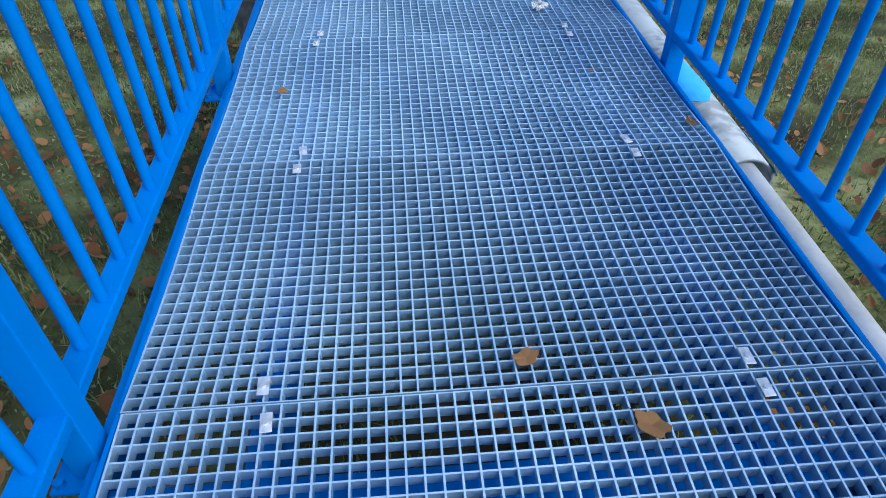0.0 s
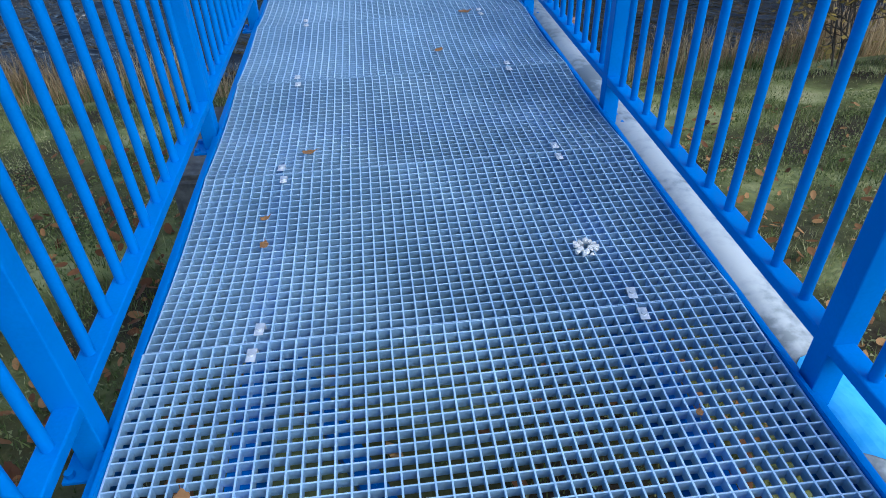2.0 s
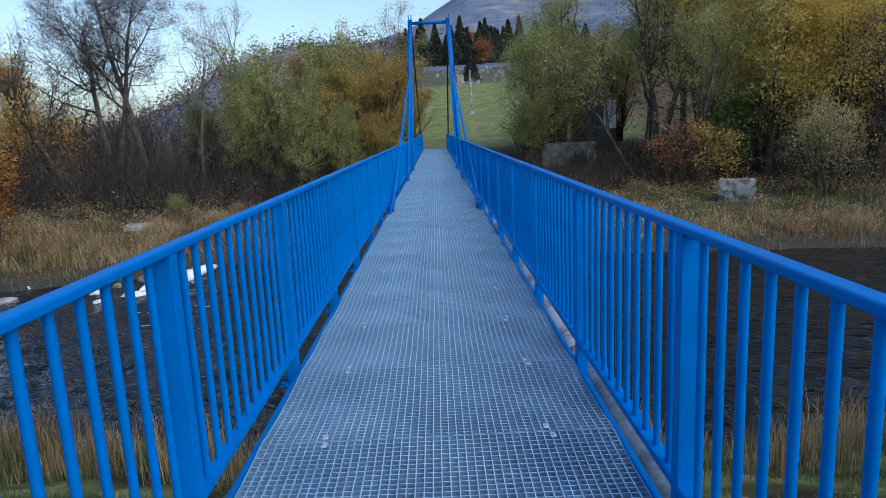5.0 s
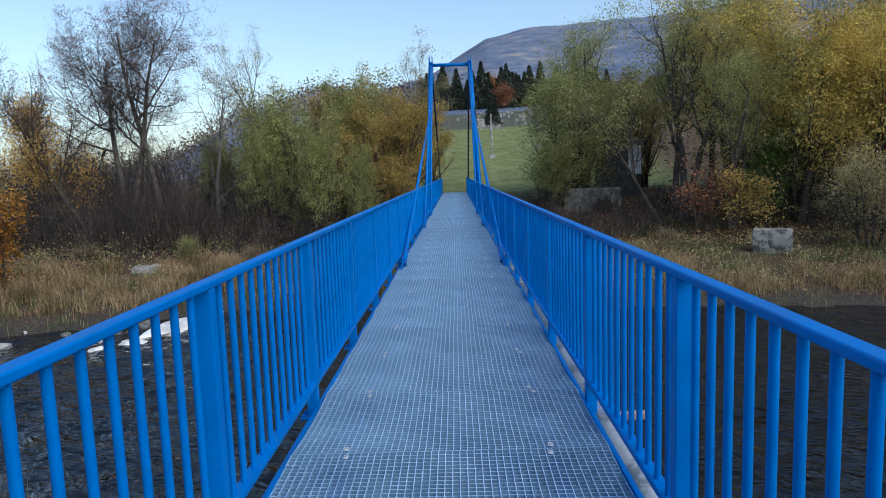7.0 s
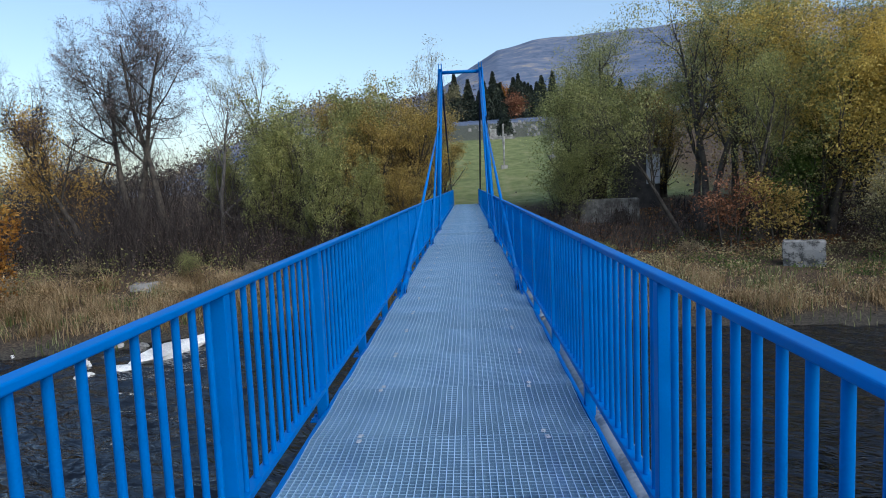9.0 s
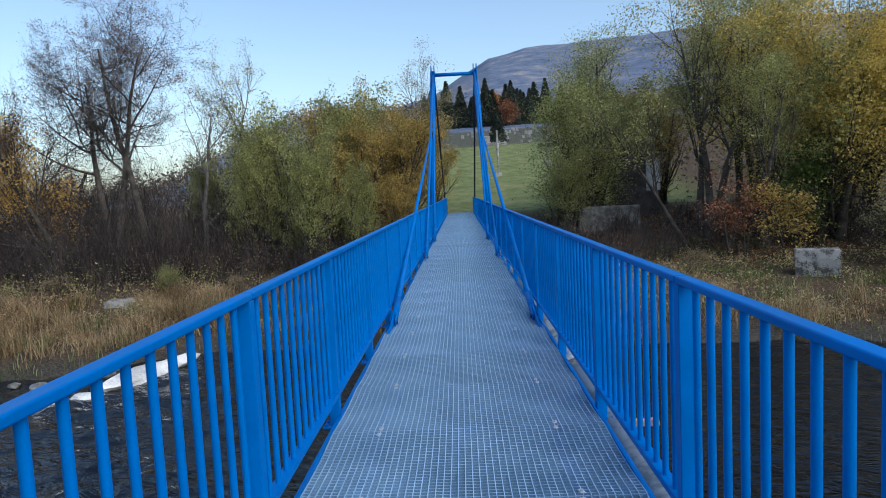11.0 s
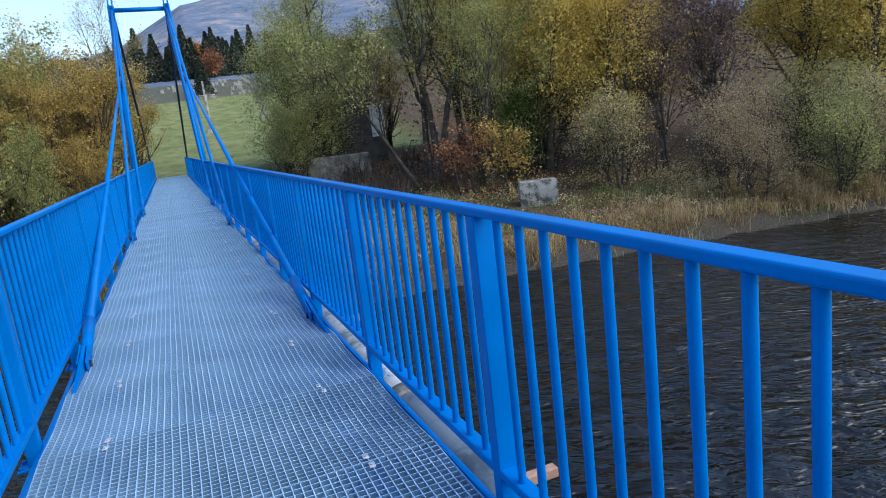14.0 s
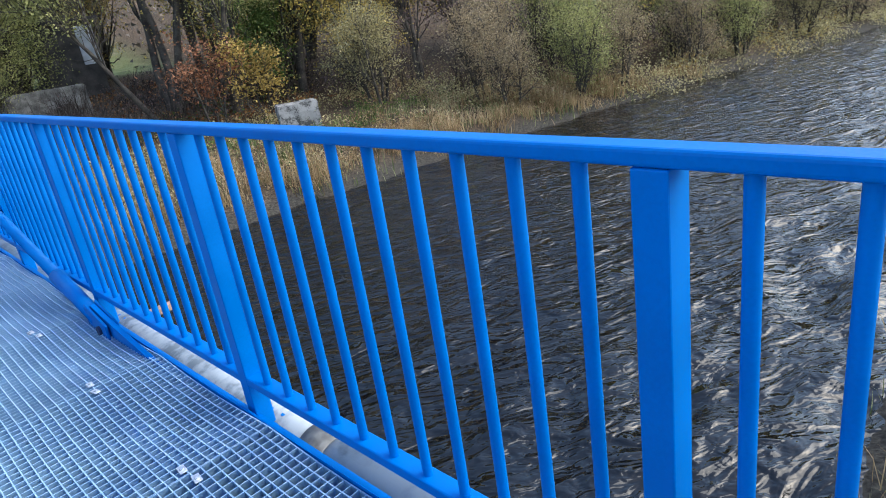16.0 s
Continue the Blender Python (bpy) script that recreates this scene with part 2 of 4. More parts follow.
def place(name, me, parent=None, at=None, label=""):
    ob = new(name, me)
    if parent is not None:
        ob.parent = parent
    if at is not None:
        ob.matrix_basis = at if isinstance(at, Matrix) else Matrix.Translation(at)
    return tagged(ob, label)


def part(name, bm, mat, parent, label="", at=None, smooth=False):
    me = bpy.data.meshes.new(name)
    bm.to_mesh(me)
    bm.free()
    me.materials.append(mat)
    if smooth:
        me.shade_smooth()
    return place(name, me, parent, at, label)


def box_bm(x0, x1, y0, y1, z0, z1, bevel=0.0, segs=2):
    bm = bmesh.new()
    bmesh.ops.create_cube(bm, size=1, matrix=Matrix.Translation(((x0 + x1) / 2, (y0 + y1) / 2, (z0 + z1) / 2)) @ Matrix.Diagonal((x1 - x0, y1 - y0, z1 - z0, 1)))
    if bevel:
        bmesh.ops.bevel(bm, geom=bm.edges[:], offset=bevel, segments=segs, affect="EDGES", profile=0.5)
    return bm


def tube_bm(p0, p1, r0, r1=None, sides=16, caps=True):
    p0, p1 = Vector(p0), Vector(p1)
    bm = bmesh.new()
    turn = (p1 - p0).to_track_quat("Z", "Y").to_matrix().to_4x4()
    bmesh.ops.create_cone(bm, cap_ends=caps, segments=sides, radius1=r0, radius2=r0 if r1 is None else r1, depth=(p1 - p0).length,
                          matrix=Matrix.Translation((p0 + p1) / 2) @ turn)
    return bm


def join(*bms):
    """One bmesh out of several."""
    out = bms[0]
    for b in bms[1:]:
        me = bpy.data.meshes.new("joined")
        b.to_mesh(me)
        b.free()
        out.from_mesh(me)
        bpy.data.meshes.remove(me)
    return out


def lump_bm(rx, ry, rz, seed, rough=0.25, sub=2):
    """An uneven stone."""
    bm = bmesh.new()
    bmesh.ops.create_icosphere(bm, subdivisions=sub, radius=1)
    for v in bm.verts:
        k = 1 + rough * noise.noise(v.co * 1.3 + Vector((seed * 3.1, seed, 0))) + 0.4 * rough * noise.noise(v.co * 3.7 + Vector((0, seed, seed)))
        v.co = Vector((v.co.x * rx * k, v.co.y * ry * k, v.co.z * rz * k))
    return bm


# ---- terrain ----
RIVER = -3.8
FAR_X, FAR_Y = (-900, -200, -60, -16, -12, -9, -4, 0, 10, 20, 30, 47, 120, 900), (500, 100, 42, 27.0, 28.4, 30.6, 30.2, 29.6, 28.6, 27.2, 25.2, 21.7, 0, -300)
NEAR_X, NEAR_Y = (-900, -200, -60, -10, 0, 5, 8, 10, 14, 20, 47, 120, 900), (470, 75, 24, 14.6, 13.5, 13.25, 13.6, 13.6, 12.6, 9.6, 3, -22, -330)
HILL_A, HILL_E = (-180, -90, -60, -40, -32, -25, -17, -12, -5, 0, 7, 15, 40, 60, 110, 180), (5, 4, 2, 1.2, 0.8, 1.8, 6.2, 7.8, 7.6, 7.0, 5.9, 6, 7, 7, 6, 5)
PEAK_A, PEAK_E = (-180, -60, -25, -14, -9, -6, -1.6, 1, 3, 6, 10, 14, 22, 40, 90, 180), (4, 1, 1.5, 5, 7.8, 7.6, 9.2, 10.7, 11.9, 12.4, 12.4, 12.7, 12.9, 11, 7, 4)


def smooth_step(a, b, v):
    k = np.clip((v - a) / (b - a), 0, 1)
    return k * k * (3 - 2 * k)


def land(x, y):
    """The ground's height."""
    x, y = np.asarray(x, float), np.asarray(y, float)
    u, v = y - np.interp(x, FAR_X, FAR_Y), np.interp(x, NEAR_X, NEAR_Y) - y
    far = np.interp(u, (0, 1, 9, 15, 21, 25.5, 27, 33, 78, 105, 140), (-3.8, -3.35, -2.75, -2.2, -1.2, -0.25, -0.1, 0.2, 9.6, 13.5, 15.5))
    keep = 0.12 + 0.88 * smooth_step(-32, -4, x)
    far = np.where(far > 0.2, 0.2 + (far - 0.2) * keep, far)
    near = np.interp(v, (0, 1, 3.9, 5.5, 8.5, 11, 13.5, 15.7, 16.6, 30, 120, 400), (-3.8, -3.3, -2.2, -1.95, -1.3, -0.8, -0.62, -0.5, -0.12, 0.2, 3, 12))
    mid = RIVER - 0.9 * np.clip(np.minimum(-u, -v) / 2.0, 0, 1)
    h = np.where(u > 0, far, np.where(v > 0, near, mid))
    d, az = np.hypot(x, y - 5), np.degrees(np.arctan2(x, y - 5))
    e1, e2 = np.tan(np.radians(np.interp(az, HILL_A, HILL_E) - 0.5)), np.tan(np.radians(np.interp(az, PEAK_A, PEAK_E) - 0.6))
    h = np.where(d < 260, h + (e1 * 260 - h) * smooth_step(125, 260, d), np.minimum(d, 1100) * (e1 + (e2 - e1) * smooth_step(300, 1100, d)))
    rough = 0.05 * np.sin(x * 2.3 + 0.7 * y) * np.sin(y * 1.9 - 0.4 * x) + 0.03 * np.sin(x * 5.1 + 1.3) * np.cos(y * 4.3)
    hills = np.sin(x * 0.021 + 1) * np.sin(y * 0.017) * 3 + np.sin(x * 0.047 + y * 0.03) * 1.5
    return h + rough * (d < 150) + hills * smooth_step(260, 600, d)


def spaced(inner, step, outer, grow):
    a = list(np.arange(inner[0], inner[1] + 0.001, step))
    s, lo, hi = step, [], []
    while (hi[-1] if hi else a[-1]) < outer[1]:
        s *= grow
        hi.append((hi[-1] if hi else a[-1]) + s)
    s = step
    while (lo[-1] if lo else a[0]) > outer[0]:
        s *= grow
        lo.append((lo[-1] if lo else a[0]) - s)
    return np.array(lo[::-1] + a + hi)


def sheet(xs, ys, height):
    gx, gy = np.meshgrid(xs, ys)
    v = np.stack([gx.ravel(), gy.ravel(), height(gx, gy).ravel()], 1)
    w, i = len(xs), np.arange((len(ys) - 1) * len(xs)).reshape(len(ys) - 1, len(xs))[:, :-1].ravel()
    return v, np.stack([i, i + 1, i + w + 1, i + w], 1)


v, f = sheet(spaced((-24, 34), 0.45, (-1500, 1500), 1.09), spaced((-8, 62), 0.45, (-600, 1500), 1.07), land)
tagged(new("ground", mesh_of("ground", v, f, GROUND, True)), "grassy river banks, meadow slope and wooded hills tinted with blue haze", "ground", kind="structure")


def ripple(x, y):
    """Small running waves."""
    out = np.zeros_like(x)
    r = np.random.default_rng(8)
    for k in range(26):
        a, w = r.normal(0.45, 0.55), 0.62 * 1.05 ** k
        out += 0.0034 * w ** 0.8 * np.sin((x * math.sin(a) + y * math.cos(a)) * 2 * math.pi / w + r.uniform(0, 6.28) + 1.2 * np.sin(x * 0.4 * math.cos(k) + y * 0.5 * math.sin(k)))
    return 1.5 * out * (0.45 + 1.0 * smooth_step(22, 16, y) + 1.1 * smooth_step(-1, -7, x) + 1.5 * smooth_step(4, 7, x) * smooth_step(17.5, 13, y) + 0.15 * smooth_step(14, 24, x) + 0.2 * np.sin(x * 0.41 + 1) * np.sin(y * 0.53 + x * 0.2))


wx, wy = np.concatenate([np.arange(-420, -30, 15), np.arange(-30, 60, 0.2), np.arange(60, 420, 15)]), np.linspace(0, 1, 75)
gx, gk = np.meshgrid(wx, wy)
gy = np.interp(gx, NEAR_X, NEAR_Y) - 0.6 + gk * (np.interp(gx, FAR_X, FAR_Y) - np.interp(gx, NEAR_X, NEAR_Y) + 1.0)
i = np.arange(74 * len(wx)).reshape(74, len(wx))[:, :-1].ravel()
tagged(new("river", mesh_of("river", np.stack([gx.ravel(), gy.ravel(), (RIVER + 0.06 + ripple(gx, gy)).ravel()], 1), np.stack([i, i + 1, i + len(wx) + 1, i + len(wx)], 1), WATER, True)),
       "dark rippling river between autumn banks", "river", kind="structure")

# ---- footbridge ----
PITCH, SEAM, WIDE = 0.931, 1.12, 0.84
FIRST, LAST = -4, 56
Y0, Y1 = SEAM + FIRST * PITCH, SEAM + LAST * PITCH
POSTS = [2.645 + 1.667 * k for k in range(-3, 31)]


def bars(boxes):
    vs, fs = [], []
    for x0, x1, y0, y1, z0, z1 in boxes:
        b = len(vs)
        vs += [(x0, y0, z0), (x1, y0, z0), (x1, y1, z0), (x0, y1, z0), (x0, y0, z1), (x1, y0, z1), (x1, y1, z1), (x0, y1, z1)]
        fs += [[b + k for k in q] for q in ((0, 3, 2, 1), (4, 5, 6, 7), (0, 1, 5, 4), (1, 2, 6, 5), (2, 3, 7, 6), (3, 0, 4, 7))]
    return vs, fs


def grating_mesh():
    """One panel: a lattice of upright bars inside an edge frame."""
    n_x, n_y = 45, 25
    half, length = WIDE - 0.003, PITCH - 0.003
    bx = [(-half + 2 * half * k / n_x - 0.0023, -half + 2 * half * k / n_x + 0.0023, 0.003, length - 0.003, -0.032, -0.0004) for k in range(1, n_x)]
    by = [(-half, half, length * k / n_y - 0.002, length * k / n_y + 0.002, -0.03, -0.0012) for k in range(1, n_y)]
    rim = [(-half - 0.0025, -half + 0.0025, 0, length, -0.033, 0), (half - 0.0025, half + 0.0025, 0, length, -0.033, 0),
           (-half, half, 0, 0.003, -0.033, 0), (-half, half, length - 0.003, length, -0.033, 0)]
    cut = [(x0, x1, y0 + (y1 - y0) * k / 6, y0 + (y1 - y0) * (k + 1) / 6, z0, z1) for x0, x1, y0, y1, z0, z1 in bx + rim[:2] for k in range(6)]
    vs, fs = bars(cut + by + rim[2:])
    vs = [(x, y, z - 0.019 * math.sin(math.pi * min(max(y / length, 0), 1))) for x, y, z in vs]
    me = mesh_of("grating_panel", vs, fs, GALV_SHADED)
    # top faces take the lit tone, all other faces keep the shaded one
    me.materials.append(GALV_LIT)
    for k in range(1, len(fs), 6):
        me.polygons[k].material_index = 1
    return me


bridge = tagged(new("footbridge"), "blue steel footbridge with a galvanised grating deck over a river", "bridge")
PANEL_MESH = grating_mesh()
rng = np.random.default_rng(4)
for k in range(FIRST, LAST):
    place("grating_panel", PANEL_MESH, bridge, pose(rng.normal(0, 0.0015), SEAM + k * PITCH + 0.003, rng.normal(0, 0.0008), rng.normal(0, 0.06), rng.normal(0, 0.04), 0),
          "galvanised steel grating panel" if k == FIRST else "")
CLIP_MESH = bpy.data.meshes.new("clip")
b = join(box_bm(-0.013, 0.013, -0.024, 0.024, 0, 0.003, 0.001, 1), tube_bm((0, 0, 0.003), (0, 0, 0.007), 0.008, 0.007, 8), box_bm(-0.013, 0.013, 0.022, 0.025, -0.02, 0.002))
b.to_mesh(CLIP_MESH)
b.free()
CLIP_MESH.materials.append(CLIP)
for k in range(FIRST + 1, LAST):
    for s in (-1, 1):
        for off in (-0.045, 0.045):
            place("clip", CLIP_MESH, bridge, pose(s * 0.54 + rng.normal(0, 0.007), SEAM + k * PITCH + off + rng.normal(0, 0.004), 0.001, 0, 0, rng.normal(0, 5)))
# edge channels, inner stringers, cross beams and diagonals under the deck
for s in (-1, 1):
    lo, hi = sorted((s * 0.843, s * 0.853))
    web = box_bm(lo, hi, Y0, Y1, -0.21, -0.006)
    fl, fh = sorted((s * 0.853, s * 0.885))
    part("edge_channel", join(web, box_bm(fl, fh, Y0, Y1, -0.045, -0.035), box_bm(fl, fh, Y0, Y1, -0.21, -0.2)), BLUE, bridge)
    c = s * 0.54
    part("stringer", join(box_bm(c - 0.035, c + 0.035, Y0, Y1, -0.068, -0.058), box_bm(c - 0.005, c + 0.005, Y0, Y1, -0.17, -0.067), box_bm(c - 0.04, c + 0.04, Y0, Y1, -0.18, -0.17)), BLUE, bridge)
y, flip = 0.93, 1
while y < Y1:
    part("cross_beam", join(box_bm(-0.842, 0.842, y - 0.05, y + 0.05, -0.075, -0.064), box_bm(-0.842, 0.842, y - 0.006, y + 0.006, -0.19, -0.074), box_bm(-0.842, 0.842, y - 0.05, y + 0.05, -0.2, -0.188)), BLUE, bridge)
    a, e = Vector((0.8 * flip, y - 0.4, -0.13)), Vector((-0.8 * flip, min(y + 2.75, Y1), -0.13))
    part("diagonal", tube_bm(a, e, 0.035, sides=6), BLUE, bridge)
    y, flip = y + 3.333, -flip
# worn white spot on the deck
rr = random.Random(2)
bm = join(*[tube_bm((0.045 * math.cos(k * 2.4) * rr.random() ** 0.5, 0.045 * math.sin(k * 2.4) * rr.random() ** 0.5, -0.003), (0.04 * math.cos(k * 2.4 + 0.1) * rr.random() ** 0.5, 0.04 * math.sin(k * 2.4) * rr.random() ** 0.5, 0.002), rr.uniform(0.006, 0.012), 0.005, 7) for k in range(16)])
spot = part("dropping", bm, PALE_STONE, None, at=(0.47, 3.26, 0.004))
tagged(spot, "dried white splash on the steel grating", "splash")


def railing(side):
    ob = tagged(new("railing"), "glossy blue steel railing with upright bars along the footbridge", "railing", "footbridge railings")
    x0, x1 = sorted((side * 0.868, side * 0.938))
    xm, shift = side * 0.899, 0.085 if side < 0 else 0.02
    post = bpy.data.meshes.new("post")
    b = box_bm(x0, x1, -0.031, 0.031, -0.1, 1.046, 0.004, 2)
    b.to_mesh(post)
    b.free()
    post.materials.append(BLUE)
    plate = bpy.data.meshes.new("base_plate")
    b = box_bm(min(side * 0.869, side * 0.985), max(side * 0.869, side * 0.985), -0.06, 0.06, -0.112, -0.1, 0.002, 1)
    b = join(b, tube_bm((side * 0.968, -0.04, -0.1), (side * 0.968, -0.04, -0.085), 0.012, sides=6), tube_bm((side * 0.968, 0.04, -0.1), (side * 0.968, 0.04, -0.085), 0.012, sides=6))
    b.to_mesh(plate)
    b.free()
    plate.materials.append(BLUE)
    for y in POSTS:
        p = place("post", post, ob, (0, y + shift, 0))
        place("base_plate", plate, p)
    bar = bpy.data.meshes.new("baluster")
    b = tube_bm((xm, 0, 0.12), (xm, 0, 1.048), 0.0145, sides=10, caps=False)
    b.to_mesh(bar)
    b.free()
    bar.materials.append(BLUE)
    bar.shade_smooth()
    rest = []
    for n_bay in range(len(POSTS) - 1):
        for k in range(1, BARS + 1):
            y = POSTS[n_bay] + shift + 1.667 * k / (BARS + 1)
            if n_bay < 26:
                place("baluster", bar, ob, (0, y, 0))
            else:
                rest.append((xm - 0.0125, xm + 0.0125, y - 0.0125, y + 0.0125, 0.12, 1.048))
    tagged(place("far_balusters", mesh_of("far_balusters", *bars(rest), BLUE), ob), kind="stuff")
    k = 0
    while k < len(POSTS) - 1:
        j = min(k + 4, len(POSTS) - 1)
        a, e = POSTS[k] + shift + (0.02 if k else -0.12), POSTS[j] + shift + (0.02 if j < len(POSTS) - 1 else 0.12)
        part("top_rail", box_bm(min(side * 0.868, side * 0.926), max(side * 0.868, side * 0.926), a + 0.0008, e - 0.0008, 1.0465, 1.0775, 0.008, 3), BLUE, ob, smooth=False)
        part("bottom_rail", box_bm(xm - 0.03, xm + 0.03, a, e, 0.095, 0.13, 0.005, 2), BLUE, ob)
        k = j
    return ob


BARS = 11
railing(-1)
railing(1)


# cable stays and pylon
def pylon():
    ob = tagged(new("pylon"), "blue steel portal pylon with inclined legs at the far bank", "pylon")
    for s in (-1, 1):
        leg = part("leg", tube_bm((s * 1.5, 39.3, -3), (s * 0.985, 39.3, 7.1), 0.13, 0.12, 16), BLUE, ob, smooth=True)
        for dx in (-0.07, 0.07):
            part("head_plate", box_bm(s * 0.985 + dx - 0.02, s * 0.985 + dx + 0.02, 39.1, 39.5, 6.6, 7.34, 0.005, 1), BLUE, ob)
        part("stay_bracket", join(box_bm(s * 1.16 - 0.06, s * 1.16 - 0.035, 38.7, 39.3, 4.1, 4.75), box_bm(s * 1.16 + 0.035, s * 1.16 + 0.06, 38.7, 39.3, 4.1, 4.75)), DARK_BLUE, ob)
    part("cross_bar", tube_bm((-1.0, 39.3, 6.93), (1.0, 39.3, 6.93), 0.085, sides=16), BLUE, ob, smooth=True)
    return ob


pylon()


def stay(side, y, top, label, mat=BLUE):
    """A rod from the deck's edge to the pylon, with a forked end, a pin and an anchor plate."""
    ob = tagged(new("cable_stay"), label, "stay", "cable stays")
    foot, head = Vector((side * 0.805, y, 0.0)), Vector(top)
    way = (head - foot).normalized()
    part("rod", tube_bm(foot + way * 0.5, head, 0.034, sides=12), mat, ob, smooth=True)
    part("socket", tube_bm(foot + way * 0.12, foot + way * 0.75, 0.04, 0.046, 12), mat, ob, smooth=True)
    turn = way.to_track_quat("Y", "Z").to_matrix().to_4x4()
    fork = join(box_bm(-0.034, -0.02, -0.1, 0.2, -0.07, 0.07, 0.004, 1), box_bm(0.02, 0.034, -0.1, 0.2, -0.07, 0.07, 0.004, 1))
    part("fork", fork, mat, ob, at=Matrix.Translation(foot) @ turn)
    part("pin", tube_bm(foot - Vector((0.048, 0, 0)), foot + Vector((0.048, 0, 0)), 0.026, sides=12), DARK_BLUE, ob)
    bm = bmesh.new()
    prof = ((0.14, 0.1), (-0.1, 0.06), (-1.35, -0.11), (-1.35, -0.2), (0.1, -0.2), (0.2, -0.03))
    low = [bm.verts.new((side * 0.805 - 0.012, y + a, c)) for a, c in prof]
    upp = [bm.verts.new((side * 0.805 + 0.012, y + a, c)) for a, c in prof]
    bm.faces.new(low), bm.faces.new(upp[::-1])
    for k in range(6):
        bm.faces.new((low[k], upp[k], upp[(k + 1) % 6], low[(k + 1) % 6]))
    bmesh.ops.recalc_face_normals(bm, faces=bm.faces[:])
    part("anchor_plate", bm, BLUE, ob)
    return ob


for s in (-1, 1):
    stay(s, 15.7, (s * 1.12, 38.9, 4.45), "slim blue stay rod pinned to the deck's edge")
    stay(s, 23.0, (s * 0.97, 39.1, 6.9), "slim blue stay rod pinned to the deck's edge")
    stay(s, 28.0, (s * 0.97, 39.1, 6.7), "slim blue stay rod pinned to the deck's edge")
    back = tagged(new("back_stay"), "dark slim back stay from the pylon to the abutment", "stay", "back stays")
    part("rod", tube_bm((s * 0.95, 39.4, 6.95), (s * 1.02, 53.2, 0.85), 0.05, sides=10), DARK_BLUE, back, smooth=True)
    part("turnbuckle", tube_bm((s * 1.02, 53.2, 0.85), (s * 1.03, 54.2, 0.41), 0.07, sides=10), DARK_BLUE, back, smooth=True)
    part("anchor", box_bm(s * 1.03 - 0.15, s * 1.03 + 0.15, 54.0, 54.5, -0.6, 0.5, 0.02, 1), CONCRETE, back, "concrete anchor block")


# service pipe on brackets
pipe = tagged(new("service_pipe"), "grey galvanised pipe beside the deck with blue paint splashes", "pipe")
PX, PZ, PR = 0.988, -0.2, 0.117


def hollow(y0, y1, r, wall=0.012, sides=28):
    rings = []
    bm = bmesh.new()
    for y, q in ((y0, r), (y1, r), (y1, r - wall), (y0, r - wall)):
        rings.append([bm.verts.new((q * math.cos(2 * math.pi * k / sides), y, q * math.sin(2 * math.pi * k / sides))) for k in range(sides)])
    for a in range(4):
        for k in range(sides):
            bm.faces.new((rings[a][k], rings[a][(k + 1) % sides], rings[(a + 1) % 4][(k + 1) % sides], rings[(a + 1) % 4][k]))
    bmesh.ops.recalc_face_normals(bm, faces=bm.faces[:])
    for fc in bm.faces:
        fc.smooth = True
    return bm


y = 2.06
while y < 52:
    e = min(y + 6.0, 52.5)
    part("pipe_length", hollow(y, e - 0.02, PR), PIPE, pipe, at=(PX, 0, PZ))
    if e < 52:
        part("joint_band", hollow(e - 0.08, e + 0.06, PR + 0.006), DARK_STONE, pipe, "dark joint band", at=(PX, 0, PZ))
    y = e
inner = tagged(new("water_main"), "white plastic pipe running into the grey sleeve", "pipe")
part("pipe_length", hollow(-6, 2.6, 0.064, 0.006), WHITE_PIPE, inner, at=(PX - 0.012, 0, PZ + 0.034))


def splash(y, ang, length, width, seed):
    """A patch of spilt paint lying on the pipe."""
    bm = bmesh.new()
    n_a, n_b, rows = 12, 10, []
    for a in range(n_a + 1):
        row = []
        for b in range(n_b + 1):
            u, w = 2 * a / n_a - 1, 2 * b / n_b - 1
            k = 1 + 0.35 * noise.noise(Vector((u * 1.5 + seed, w * 1.5, seed)))
            r = max(abs(u), abs(w)) / max(1e-6, math.hypot(u, w))
            th, yy = ang + w * r * k * width / 2, y + u * r * k * length / 2
            row.append(bm.verts.new((PX + (PR + 0.003) * math.cos(th), yy, PZ + (PR + 0.003) * math.sin(th))))
        rows.append(row)
    for a in range(n_a):
        for b in range(n_b):
            bm.faces.new((rows[a][b], rows[a + 1][b], rows[a + 1][b + 1], rows[a][b + 1]))
    bmesh.ops.recalc_face_normals(bm, faces=bm.faces[:])
    part("paint_splash", bm, SPLASH, pipe, "spilt blue paint")


splash(2.64, radians(100), 0.34, 1.7, 1)
splash(2.2, radians(30), 0.34, 0.8, 7)
splash(7.9, radians(60), 0.12, 0.5, 3)
y = 6.603
while y < 52:
    beam = tagged(new("pipe_bracket"), "weathered brown beam end carrying the pipe under the deck", "bracket", "pipe brackets")
    part("beam", box_bm(0.6, 1.46, y - 0.028, y + 0.028, -0.4, -0.345, 0.006, 1), WOOD, beam)
    part("saddle", box_bm(PX - 0.1, PX + 0.1, y - 0.04, y + 0.04, -0.346, -0.308, 0.004, 1), DARK_BLUE, beam)
    y += 3.333


